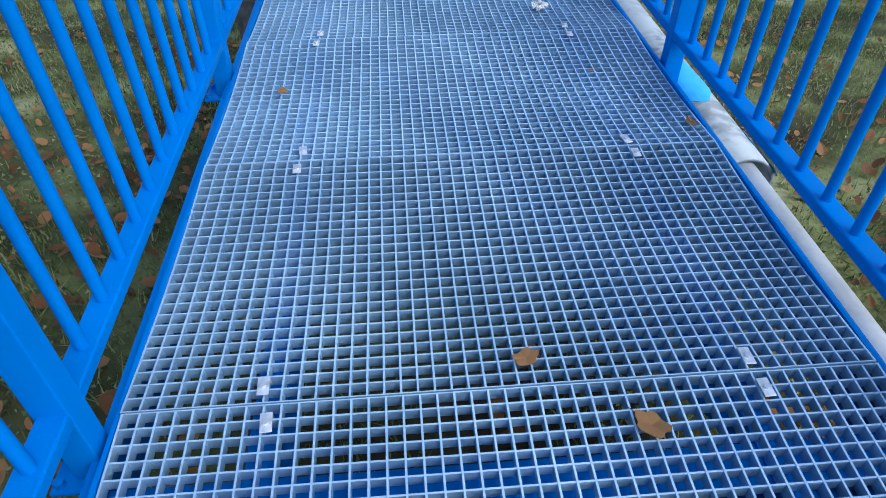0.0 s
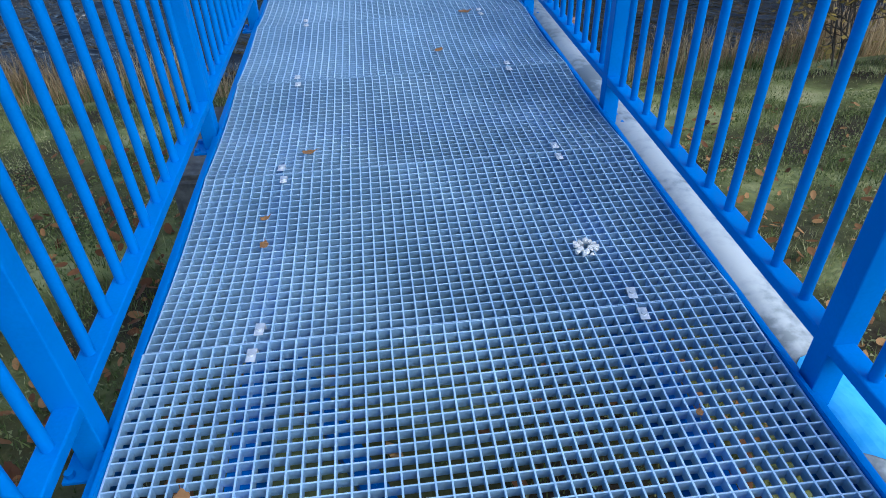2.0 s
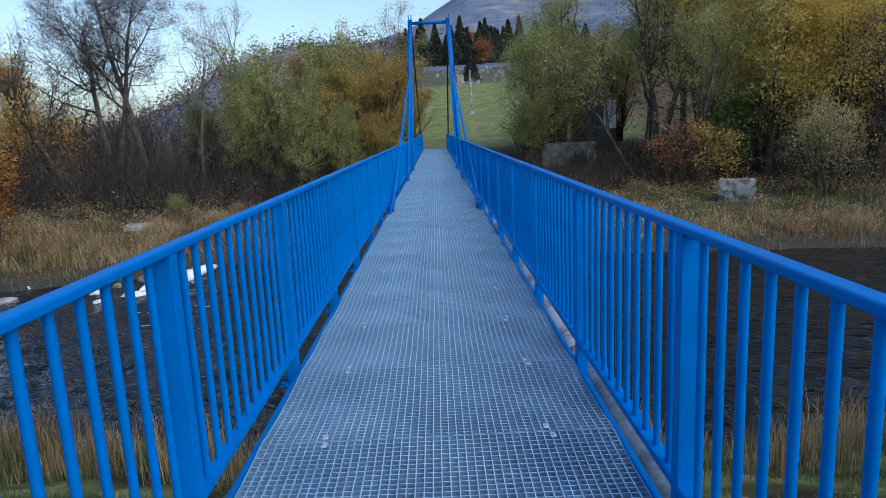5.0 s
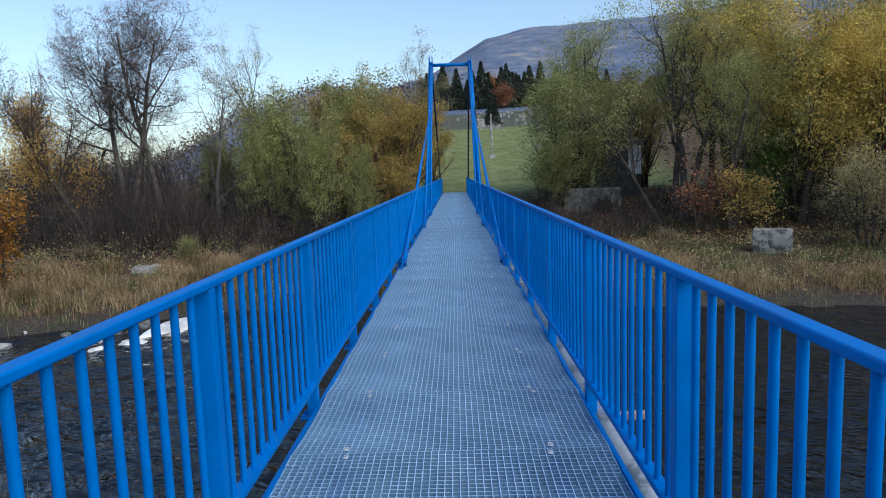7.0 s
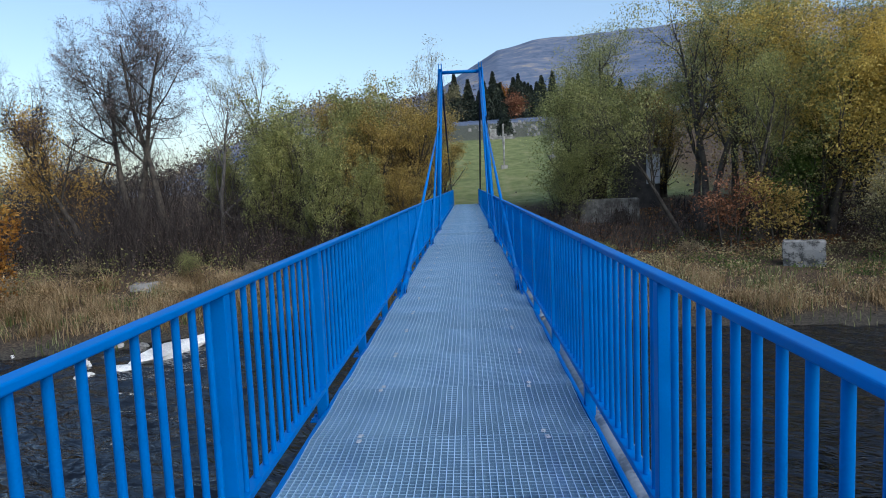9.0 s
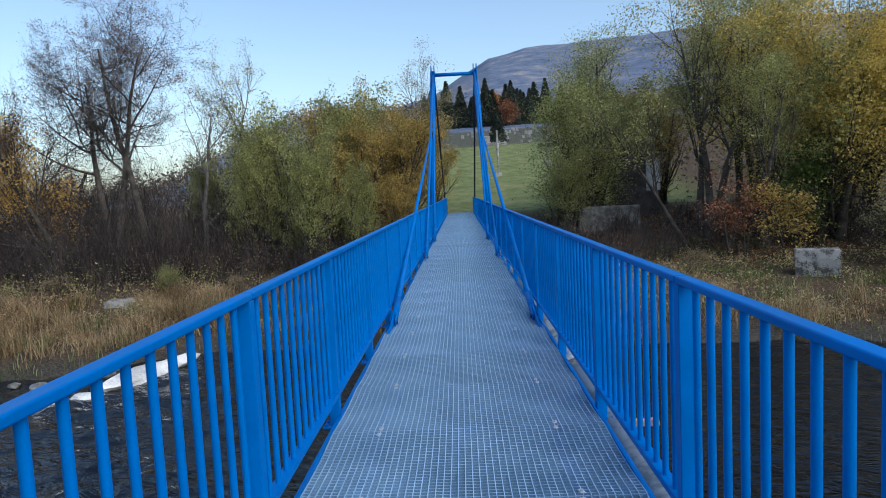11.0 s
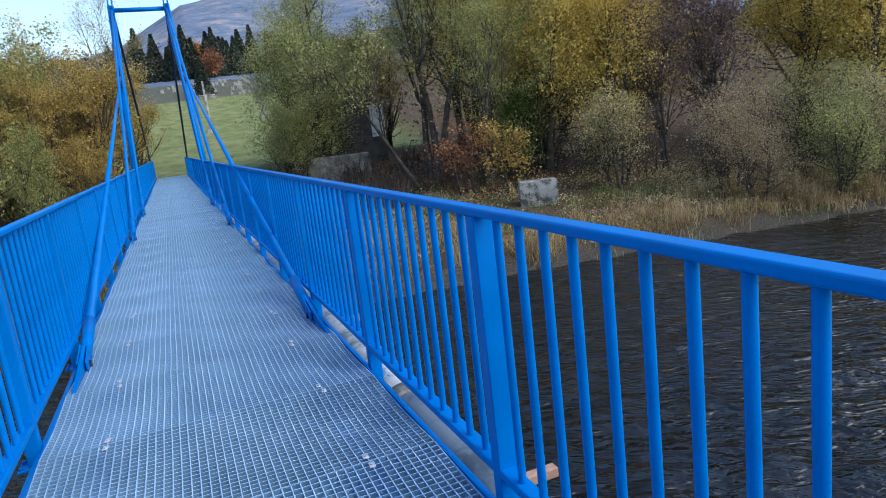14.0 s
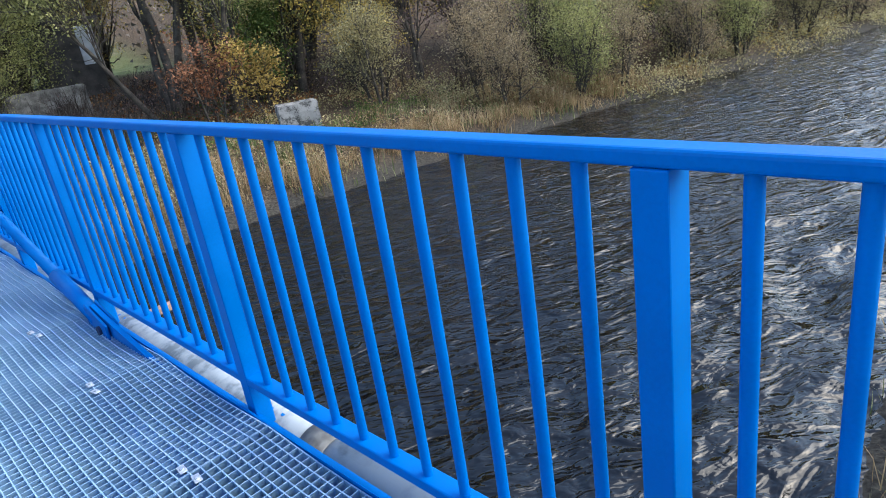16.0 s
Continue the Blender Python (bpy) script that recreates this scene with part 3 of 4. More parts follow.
def block(name, x0, x1, y0, y1, z0, z1, label, mat=CONCRETE, seed=0, rough=0.03, turn=0.0):
    """A worn cast block."""
    bm = box_bm(-(x1 - x0) / 2, (x1 - x0) / 2, -(y1 - y0) / 2, (y1 - y0) / 2, -(z1 - z0) / 2, (z1 - z0) / 2)
    bmesh.ops.bevel(bm, geom=bm.edges[:], offset=0.035, segments=2, affect="EDGES")
    bmesh.ops.subdivide_edges(bm, edges=bm.edges[:], cuts=3, use_grid_fill=True)
    for v in bm.verts:
        v.co += rough * Vector((noise.noise(v.co * 2 + Vector((seed, 0, 0))), noise.noise(v.co * 2 + Vector((0, seed, 5))), noise.noise(v.co * 2 + Vector((9, 0, seed)))))
    me = bpy.data.meshes.new(name)
    bm.to_mesh(me)
    bm.free()
    me.materials.append(mat)
    ob = new(name, me)
    ob.matrix_world = pose((x0 + x1) / 2, (y0 + y1) / 2, (z0 + z1) / 2, 0, 0, turn)
    return tagged(ob, label, "concrete block")


block("abutment", -1.3, 1.3, 4.75, 5.75, -3.0, -0.46, "rough grey concrete abutment under the deck", ROUGH_CONCRETE, seed=1, rough=0.06)
block("far_abutment", -1.5, 1.5, 52.6, 53.6, -3.0, -0.34, "grey concrete abutment at the far end of the deck", seed=2)
block("near_abutment", -1.2, 1.2, -4.2, -2.75, -2.0, -0.02, "grey concrete abutment at the start of the deck", seed=3)
block("pylon_footing", -2.2, 2.2, 38.4, 40.2, -4.0, -2.0, "concrete footing under the pylon", seed=4)


# ---- plants ----
def tubes(segs, sides=None):
    """Tapered limbs as one mesh; segs holds start, end and the two radii."""
    vs, fs, base = [], [], 0
    for p0, p1, r0, r1 in segs:
        d = p1 - p0
        d = d / (np.linalg.norm(d) + 1e-9)
        a = np.cross(d, (0.0, 0.0, 1.0) if abs(d[2]) < 0.9 else (1.0, 0.0, 0.0))
        a /= np.linalg.norm(a)
        b = np.cross(d, a)
        n = sides or (8 if r0 > 0.1 else 5 if r0 > 0.03 else 3)
        ang = np.arange(n) * 2 * np.pi / n
        ring = np.cos(ang)[:, None] * a + np.sin(ang)[:, None] * b
        vs.append(p0 + ring * r0)
        vs.append(p1 + ring * r1)
        fs += [[base + k, base + (k + 1) % n, base + n + (k + 1) % n, base + n + k] for k in range(n)]
        base += 2 * n
    return np.concatenate(vs), fs


def leaves(points, size, rng, droop=0.0, slim=0.62, fold=False):
    """A small pointed leaf at every point."""
    n = len(points)
    u = rng.normal(size=(n, 3))
    u[:, 2] -= droop * 2
    u[:, 2] *= 0.7
    u /= np.linalg.norm(u, axis=1)[:, None]
    w = np.cross(u, rng.normal(size=(n, 3)) + (0, 0, 0.9 * (1 - droop)))
    w /= np.linalg.norm(w, axis=1)[:, None] + 1e-9
    s = (size * rng.uniform(0.6, 1.25, n))[:, None]
    if not fold:
        s = s * 1.2
        v = np.stack([points - u * s, points + w * s * slim + u * s * 0.4, points - w * s * slim + u * s * 0.4], 1).reshape(-1, 3)
        return v, np.arange(n)[:, None] * 3 + np.arange(3)
    v = np.stack([points - u * s, points + w * s * slim, points + u * s, points - w * s * slim], 1).reshape(-1, 3)
    return v, np.arange(n)[:, None] * 4 + np.arange(4)


def limbs(rng, start, way, length, radius, levels, kids, wander=0.22, lift=0.12, spread=0.75, segs=None, tips=None, share=0.68, clear=1, ends=2, fine=0):
    """A limb that wanders, with side limbs growing from it."""
    segs, tips = ([], []) if segs is None else (segs, tips)
    steps = 5 if levels > 1 else 3
    p, d = np.array(start, float), np.array(way, float)
    for k in range(steps):
        d = d + rng.normal(0, wander, 3) * 0.5 + np.array((0, 0, lift))
        d /= np.linalg.norm(d)
        q = p + d * length / steps
        r0, r1 = radius * (1 - 0.8 * k / steps), radius * (1 - 0.8 * (k + 1) / steps)
        if levels >= fine:
            segs.append((p, q, r0, r1))
        if levels <= ends:
            tips.append((p + q) / 2)
            tips.append(q)
        if levels > 0 and k >= clear:
            for _ in range(kids):
                side = np.cross(d, rng.normal(size=3))
                side /= np.linalg.norm(side) + 1e-9
                nd = d * (1 - spread * 0.6) + side * spread
                limbs(rng, p + (q - p) * rng.uniform(0.2, 1), nd / np.linalg.norm(nd), length * share * rng.uniform(0.6, 1.1) * (1 - 0.1 * k), r1 * 0.6 + 0.004, levels - 1,
                      max(1, kids - (levels < 3)), wander, lift, spread, segs, tips, share, 0, ends, fine)
        p = q
    return segs, tips


def tree(kind, label, at, height, leaf, amount, size, seed, stems=1, lean=(0, 0), bark=BARK, levels=3, kids=2, spread=0.75, droop=0.0, cloud=0.35, radius=None, category="tree", lift=0.1, first=0.55, clear=1, ends=2, fine=None, near=False):
    """A trunk with limbs and a crown of many single leaves."""
    rng = np.random.default_rng(seed)
    segs, tips = [], []
    radius = radius or height * 0.017
    for s in range(stems):
        a = rng.uniform(0, 6.28)
        way = np.array((lean[0] + (stems > 1) * 0.22 * math.cos(a), lean[1] + (stems > 1) * 0.22 * math.sin(a), 1.0))
        limbs(rng, (0.35 * (stems > 1) * math.cos(a), 0.35 * (stems > 1) * math.sin(a), -0.4), way / np.linalg.norm(way), height * first * rng.uniform(0.85, 1.1) + 0.4, radius, levels, kids,
              spread=spread, segs=segs, tips=tips, lift=lift, clear=clear, ends=ends, fine=(2 if levels > 3 else 1) if fine is None else fine)
    top = max(t[2] for t in tips)
    k = height / top
    grow = np.array((1, 1, k))
    ob = tagged(new(kind), label, category)
    ob.location = (at[0], at[1], float(land(at[0], at[1])) if len(at) < 3 else at[2])
    v, f = tubes([(p * grow, q * grow, r0, r1) for p, q, r0, r1 in segs])
    place("trunk", mesh_of("trunk", v, f, bark, True), ob)
    if amount:
        tips = np.array(tips) * grow
        sprays = tips[rng.integers(0, len(tips), max(20, amount // 42))]
        wide = cloud * rng.uniform(0.55, 1.45, len(sprays))
        mine = rng.integers(0, len(sprays), amount)
        pick = sprays[mine] + rng.normal(0, 1, (amount, 3)) * wide[mine][:, None] * (1, 1, 0.7)
        v, f = leaves(pick, size, rng, droop, fold=near)
        place("crown", mesh_of("crown", v, f, leaf), ob)
    return ob


def again(ob, x, y, scale, turn, tall=1.0):
    """Another plant of the same growth."""
    c = copy_thing(ob, pose(x, y, float(land(x, y)), 0, 0, turn))
    c.scale = (scale, scale, scale * tall)
    return c


# trees of the far bank, west of the bridge
tree("ash_tree", "tall thinly leaved tree with purple-brown leaves", (-21.3, 46), 17.5, L_ASH, 26000, 0.038, 11, stems=2, bark=BARK, levels=4, kids=2, cloud=0.22, spread=0.95, first=0.66, lift=0.1, clear=2, ends=1, radius=0.26, fine=0)
tree("ash_tree", "tall thinly leaved tree with purple-brown leaves", (-18.8, 47), 16.5, L_ASH, 26000, 0.038, 15, stems=1, bark=BARK, levels=4, kids=2, cloud=0.22, spread=0.95, first=0.66, lift=0.1, clear=2, ends=1, radius=0.26, fine=0)
tree("leaning_tree", "dark leaning tree with bare branches", (-22.2, 45), 12, L_BROWN, 4500, 0.05, 23, lean=(-0.75, 0), fine=0, levels=4, kids=2, cloud=0.3, spread=0.7)
tree("young_ash", "slender nearly bare young tree", (-15, 46), 11, L_BROWN, 1300, 0.05, 27, levels=3, kids=2, cloud=0.3, bark=GREY_BARK)
tree("maple_tree", "small maple with orange-yellow autumn leaves", (-25.3, 45.6), 9.6, L_MAPLE, 13000, 0.07, 31, levels=3, kids=2, cloud=0.6)
tree("orange_bush", "orange-leaved autumn bush on the river bank", (-19.8, 32), 5.0, L_ORANGE, 4500, 0.085, 33, stems=3, levels=3, kids=2, cloud=0.3, category="bush")
OLIVE = tree("willow_tree", "dense willow with olive green and yellowing leaves", (-10.5, 47), 9.5, L_OLIVE, 22000, 0.066, 41, stems=3, levels=4, kids=2, cloud=0.26, spread=0.55, lift=0.17, first=0.66, clear=0)
again(OLIVE, -7.8, 50, 1.0, 120, 1.12)
again(OLIVE, -13, 51, 0.8, 230, 0.9)
again(OLIVE, -15.5, 49, 0.6, 20)
again(OLIVE, -6.2, 46.5, 0.5, 300, 0.8)
again(OLIVE, -9, 44.5, 0.45, 170, 0.8)
again(OLIVE, -8.2, 42.6, 0.6, 95, 1.4)
again(OLIVE, -11.4, 44.6, 0.55, 15, 1.4)
again(OLIVE, -5.4, 43.2, 0.45, 215, 1.45)
GOLD = tree("alder_tree", "slender tree with golden brown autumn leaves", (-4.4, 49), 9.5, L_GOLD, 19000, 0.062, 43, stems=3, levels=4, kids=2, cloud=0.26, spread=0.55, lift=0.17, first=0.66, clear=0)
again(GOLD, -3.6, 55, 0.95, 75)
again(GOLD, -3.4, 44.6, 0.5, 140, 1.15)
again(GOLD, -6.6, 47.5, 0.9, 10)
again(GOLD, -6.5, 55, 1.05, 200)
again(GOLD, -9.5, 57, 1.0, 300)
again(GOLD, -2.3, 61, 0.62, 20)
BIRCH = tree("birch_tree", "bare-topped birch rising over the willows", (-12.3, 53), 13.2, L_GREY, 8000, 0.045, 47, levels=4, kids=2, cloud=0.3, bark=GREY_BARK, spread=0.55, fine=1)
again(BIRCH, -5.0, 55, 0.94, 140)
# east of the bridge
tree("willow_tree", "round olive willow beside the meadow", (7.9, 51), 10.3, L_OLIVE, 46000, 0.06, 51, stems=5, levels=4, kids=2, cloud=0.5, spread=0.85, lift=0.07, clear=0, first=0.5)
again(OLIVE, 12, 55, 0.95, 40)
again(OLIVE, 6.3, 48.2, 0.6, 75)
ALDER = tree("tall_alder", "tall dark-trunked tree with thinning olive leaves", (13.4, 45), 15.5, L_OLIVE, 21000, 0.058, 53, stems=3, levels=4, kids=2, cloud=0.42, spread=0.65, clear=2, ends=1, radius=0.26, fine=2)
tree("tall_alder", "tall dark-trunked tree with thinning golden leaves", (16.6, 46), 16.5, L_WILLOW, 22000, 0.058, 55, stems=3, levels=4, kids=2, cloud=0.42, spread=0.6, clear=2, ends=1, radius=0.26, fine=2)
YELLOW = tree("yellow_willow", "large willow with dense yellow drooping foliage", (19.9, 43), 14.0, L_WILLOW, 38000, 0.07, 57, stems=3, levels=4, kids=2, cloud=0.5, droop=0.5, spread=0.8, ends=1, radius=0.26, fine=2)
again(YELLOW, 27.5, 45, 1.05, 150)
again(ALDER, 10.2, 55, 0.9, 90)
again(ALDER, 19.5, 50, 1.1, 200)
again(ALDER, 24.5, 49, 1.1, 310)
again(GOLD, 14.5, 55, 1.0, 250)
tree("leaning_alder", "dark leaning tree with a long bare limb over the slope", (12.6, 43.4), 9.5, L_OLIVE, 3500, 0.065, 58, lean=(-0.85, 0.1), levels=4, kids=2, cloud=0.35, spread=0.6, clear=2, fine=1)
tree("red_shrub", "red-brown leaved shrub on the bank", (13.2, 39.5), 4.2, L_RUST, 1900, 0.075, 61, stems=3, levels=3, kids=2, cloud=0.4, category="shrub")
tree("yellow_shrub", "bright yellow leaved shrub beside the concrete block", (15.6, 39.2), 3.8, L_GOLD, 2000, 0.08, 63, stems=2, levels=3, kids=2, cloud=0.36, category="shrub")
GREYS = tree("grey_willow_shrub", "pale grey-green willow shrub on the river bank", (19.8, 36.5), 5.2, L_GREY, 10000, 0.048, 65, stems=5, levels=3, kids=2, cloud=0.3, category="shrub")
tree("spruce_shrub", "young dark green spruce among the shrubs", (17.2, 42), 5.5, L_GREEN, 6000, 0.07, 67, levels=3, kids=2, cloud=0.3, category="shrub")
BUSH = tree("bank_bush", "tangled half-bare bush with yellow-green leaves", (25, 33.5), 5.0, L_TAN, 9000, 0.046, 71, stems=5, levels=3, kids=2, cloud=0.35, category="bush")
BUSH2 = tree("bank_bush", "tangled bush with brown and olive leaves", (29, 32.5), 5.5, L_OLIVE, 10000, 0.048, 73, stems=5, levels=3, kids=2, cloud=0.4, category="bush")
BARE = tree("bare_tree", "dark bare tree with a forked trunk", (27, 37), 10, L_BROWN, 6000, 0.075, 75, stems=2, levels=4, kids=2, cloud=0.4, fine=2, spread=0.65)
for k, (x, dy, s) in enumerate(((22, 5, 0.9), (33, 4, 1.0), (38, 4, 0.9), (43, 4, 1.0), (49, 4, 0.95), (56, 5, 1.1), (64, 5, 1.2), (74, 6, 1.3))):
    again((BUSH, BUSH2, GREYS)[k % 3], x, float(np.interp(x, FAR_X, FAR_Y)) + dy, s, 67 * k)
    again((BARE, YELLOW, OLIVE, GOLD)[k % 4], x + 2, float(np.interp(x, FAR_X, FAR_Y)) + dy + 6, s, 101 * k)
    again((OLIVE, BARE, YELLOW)[k % 3], x - 2, float(np.interp(x, FAR_X, FAR_Y)) + dy + 12, s * (1.25 if x < 40 else 0.9), 57 * k)
for k, (x, y, s) in enumerate(((-26, 48, 0.9), (-33, 50, 0.9), (-40, 54, 1.0), (-31, 58, 0.8), (20, 52, 1.1), (26, 53, 1.2), (12, 56, 0.9), (34, 52, 1.2))):
    again((OLIVE, BARE, GOLD)[k % 3] if x > 0 else (BARE, OLIVE, BARE)[k % 3], x, y, s * (0.62 if x < 0 else 1), 83 * k)
for k, (x, dy, s) in enumerate(((21, 3.2, 0.7), (23.5, 2.4, 0.8), (26.5, 2.6, 0.75), (28, 4.5, 1.0), (31, 2.6, 0.8), (34.5, 2.2, 0.75), (36, 5, 1.1), (40.5, 2.4, 0.8), (46, 2.6, 0.9), (52, 3, 0.9))):
    again((BUSH, BUSH2, BUSH, GREYS)[k % 4], x, float(np.interp(x, FAR_X, FAR_Y)) + dy - 0.8, s, 71 * k + 30)
again(YELLOW, 23.5, 41, 0.85, 80)
again(ALDER, 15.5, 42.5, 0.72, 260)
for k, (x, d, s) in enumerate(((-13.4, 9.6, 0.34), (-10.5, 8.4, 0.26), (-6.5, 9.5, 0.3), (-18.5, 9.5, 0.36), (6.4, 9, 0.28), (10.6, 9.6, 0.3))):
    again((BUSH2, BUSH)[k % 2], x, float(np.interp(x, FAR_X, FAR_Y)) + d, s, 57 * k, 0.8)
tree("riverside_bush", "rusty autumn bush at the near bank's edge", (6.6, 9.6), 2.9, L_GOLD, 4200, 0.05, 81, stems=6, levels=3, kids=2, cloud=0.18, category="bush", radius=0.025, near=True)


def thicket(name, label, spots, height, mat, seed, per=14, leafy=None):
    """Dense bare stems with fine twigs."""
    rng = np.random.default_rng(seed)
    segs = []
    for x, y in spots:
        z = float(land(x, y)) - 0.1
        for _ in range(per):
            a, r = rng.uniform(0, 6.28), rng.uniform(0, 0.9)
            p = np.array((x + r * math.cos(a), y + r * math.sin(a), z))
            d = np.array((rng.normal(0, 0.28), rng.normal(0, 0.28), 1.0))
            h = height * rng.uniform(0.45, 1.2)
            q = p + d * h * 0.5
            e = q + (d + rng.normal(0, 0.25, 3)) * h * 0.5
            segs += [(p, q, 0.022, 0.014), (q, e, 0.014, 0.004)]
            for _ in range(4):
                b = p + (e - p) * rng.uniform(0.25, 0.95)
                segs.append((b, b + rng.normal(0, 0.3, 3) * h * 0.35 + np.array((0, 0, 0.25 * h * 0.4)), 0.009, 0.003))
    v, f = tubes(segs, 3)
    ob = tagged(new(name, mesh_of(name, v, f, mat)), label, "thicket", kind="stuff")
    return ob


rng = np.random.default_rng(9)


def belt(n, x0, x1, d0, d1):
    x = rng.uniform(x0, x1, n)
    return list(zip(x.tolist(), (np.interp(x, FAR_X, FAR_Y) + rng.uniform(d0, d1, n)).tolist()))


thicket("thicket", "dark leafless brush on the far bank", belt(130, -34, -12, 10, 22), 3.8, TWIG, 1)
thicket("thicket", "low leafless brush below the willows", belt(70, -13, -2, 10, 19), 1.9, TWIG, 5)
thicket("thicket", "dark leafless brush under the trees of the far bank", belt(80, 5, 24, 12, 22), 1.5, TWIG, 2)
thicket("thicket", "dark leafless brush behind the willows", belt(90, -40, -4, 20, 34), 5.0, TWIG, 4)
thicket("thicket", "dark leafless brush along the river bend", belt(110, 22, 80, 4, 14), 3.6, TWIG, 3)


def scatter_leaves(name, label, mat, x, y, h, size, seed, category):
    rng = np.random.default_rng(seed)
    n = len(x)
    p = np.stack([x, y, land(x, y) + h], 1)
    v, f = leaves(p, size, rng)
    return tagged(new(name, mesh_of(name, v, f, mat)), label, category, kind="stuff")


def undergrowth(n, x0, x1, d0, d1, top, mat, seed, label, size=0.055):
    """Low leafy growth in clumps."""
    r = np.random.default_rng(seed)
    cx = r.uniform(x0, x1, max(8, n // 160))
    cy = np.interp(cx, FAR_X, FAR_Y) + r.uniform(d0, d1, len(cx))
    k = r.integers(0, len(cx), n)
    x, y = cx[k] + r.normal(0, 0.55, n), cy[k] + r.normal(0, 0.55, n)
    h = np.abs(r.normal(0, 0.45, n)) * top * r.uniform(0.5, 1, len(cx))[k]
    scatter_leaves("undergrowth", label, mat, x, y, h, size, seed, "undergrowth")


undergrowth(12000, -34, -1, 9, 20, 3.2, L_BROWN, 21, "brown undergrowth below the trees")
undergrowth(7000, -34, -1, 7, 16, 1.8, L_OLIVE, 22, "olive undergrowth below the trees")
undergrowth(7000, 3, 24, 13, 22, 1.6, L_BROWN, 23, "brown undergrowth on the slope")
undergrowth(5000, 3, 24, 5, 18, 0.7, L_GREEN, 24, "green undergrowth on the slope")
undergrowth(16000, 20, 85, 1.0, 8, 2.6, L_GREY, 25, "grey-green scrub hanging over the water")
undergrowth(4000, 26, 85, 0.2, 4, 1.3, L_GOLD, 26, "yellow scrub at the water's edge")
undergrowth(5000, 20, 85, 3, 12, 3.5, L_BROWN, 27, "brown scrub behind the water's edge")


undergrowth(9000, 6, 24, 1.5, 13, 0.8, L_GREY, 28, "low grey-green scrub on the river bank")
undergrowth(6000, 6, 24, 1, 12, 0.8, REED, 29, "dry tan weeds on the river bank")
undergrowth(12000, -32, -2, 1.5, 10, 1.1, REED, 30, "dry tan weeds along the far bank")
undergrowth(12000, 24, 60, -0.3, 2.5, 1.2, L_GREY, 46, "grey-green scrub at the water's edge")


def blades(name, label, x, y, height, width, mat, seed, lean=0.35, category="grass", short=False):
    """Single bent blades."""
    r = np.random.default_rng(seed)
    n = len(x)
    z = land(x, y)
    h = height * r.uniform(0.5, 1.25, n) * (0.8 + 0.45 * np.sin(x * 1.7 + y * 0.9) * np.sin(y * 1.3 - 0.5 * x))
    a = r.uniform(0, 2 * np.pi, n)
    d = np.stack([np.cos(a), np.sin(a)], 1)
    side = np.stack([-d[:, 1], d[:, 0]], 1) * width
    bend = np.abs(r.normal(0, lean, n)) * h
    p = np.stack([x, y], 1)
    low, mid, top = np.concatenate([p, (z - 0.02)[:, None]], 1), np.concatenate([p + d * (bend * 0.35)[:, None], (z + h * 0.6)[:, None]], 1), np.concatenate([p + d * bend[:, None], (z + h)[:, None]], 1)
    s3 = np.concatenate([side, np.zeros((n, 1))], 1)
    v = np.stack([low - s3, low + s3, mid + s3 * 0.8, mid - s3 * 0.8, top], 1).reshape(-1, 3)
    k = np.arange(n) * 5
    if short:
        v = np.stack([low - s3, low + s3, top], 1).reshape(-1, 3)
        return tagged(new(name, mesh_of(name, v, np.arange(n * 3).reshape(n, 3), mat)), label, category, kind="stuff")
    quads = np.stack([k, k + 1, k + 2, k + 3], 1).tolist()
    tris = np.stack([k + 3, k + 2, k + 4], 1).tolist()
    return tagged(new(name, mesh_of(name, v, quads + tris, mat)), label, category, kind="stuff")


def tufted(n, x, y, seed, clump=90, spread=0.3):
    r = np.random.default_rng(seed)
    m = max(4, n // clump)
    cx, cy = x(r, m), None
    cy = y(r, cx)
    k = r.integers(0, m, n)
    return cx[k] + r.normal(0, spread, n), cy[k] + r.normal(0, spread, n)


# dry reeds along both banks
x, y = tufted(20000, lambda r, m: r.uniform(-32, -1, m), lambda r, c: np.interp(c, FAR_X, FAR_Y) + r.uniform(1.2, 9, len(c)), 31)
blades("reeds", "tall dry straw-coloured reeds on the far bank", x, y, 0.8, 0.012, REED, 31, lean=1.0, category="reeds")
x, y = tufted(10000, lambda r, m: r.uniform(3, 26, m), lambda r, c: np.interp(c, FAR_X, FAR_Y) + r.uniform(0.6, 8, len(c)), 32)
open_view = (x < 10.5) | (x > 18.5) | (y < 32)
x, y = x[open_view], y[open_view]
blades("reeds", "tall dry straw-coloured reeds on the far bank", x, y, 0.7, 0.012, REED, 32, lean=1.0, category="reeds")
x, y = tufted(1500, lambda r, m: r.uniform(21, 36, m), lambda r, c: np.interp(c, FAR_X, FAR_Y) + r.uniform(0.5, 3, len(c)), 33)
blades("reeds", "pale dry reeds along the river bend", x, y, 0.7, 0.014, REED, 33, lean=0.7, category="reeds")
x, y = tufted(9000, lambda r, m: r.uniform(-11, 9, m), lambda r, c: np.interp(c, NEAR_X, NEAR_Y) - r.uniform(0.5, 2.8, len(c)), 34, 60, 0.22)
blades("reeds", "dry brown reeds at the near bank's edge", x, y, 0.75, 0.006, REED, 34, category="reeds")
x, y = tufted(9000, lambda r, m: r.uniform(-11, 9, m), lambda r, c: np.interp(c, NEAR_X, NEAR_Y) - r.uniform(0.4, 2.6, len(c)), 35, 60, 0.25)
blades("tall_grass", "tall green and yellow grass at the near bank's edge", x, y, 0.36, 0.006, GRASS, 35)
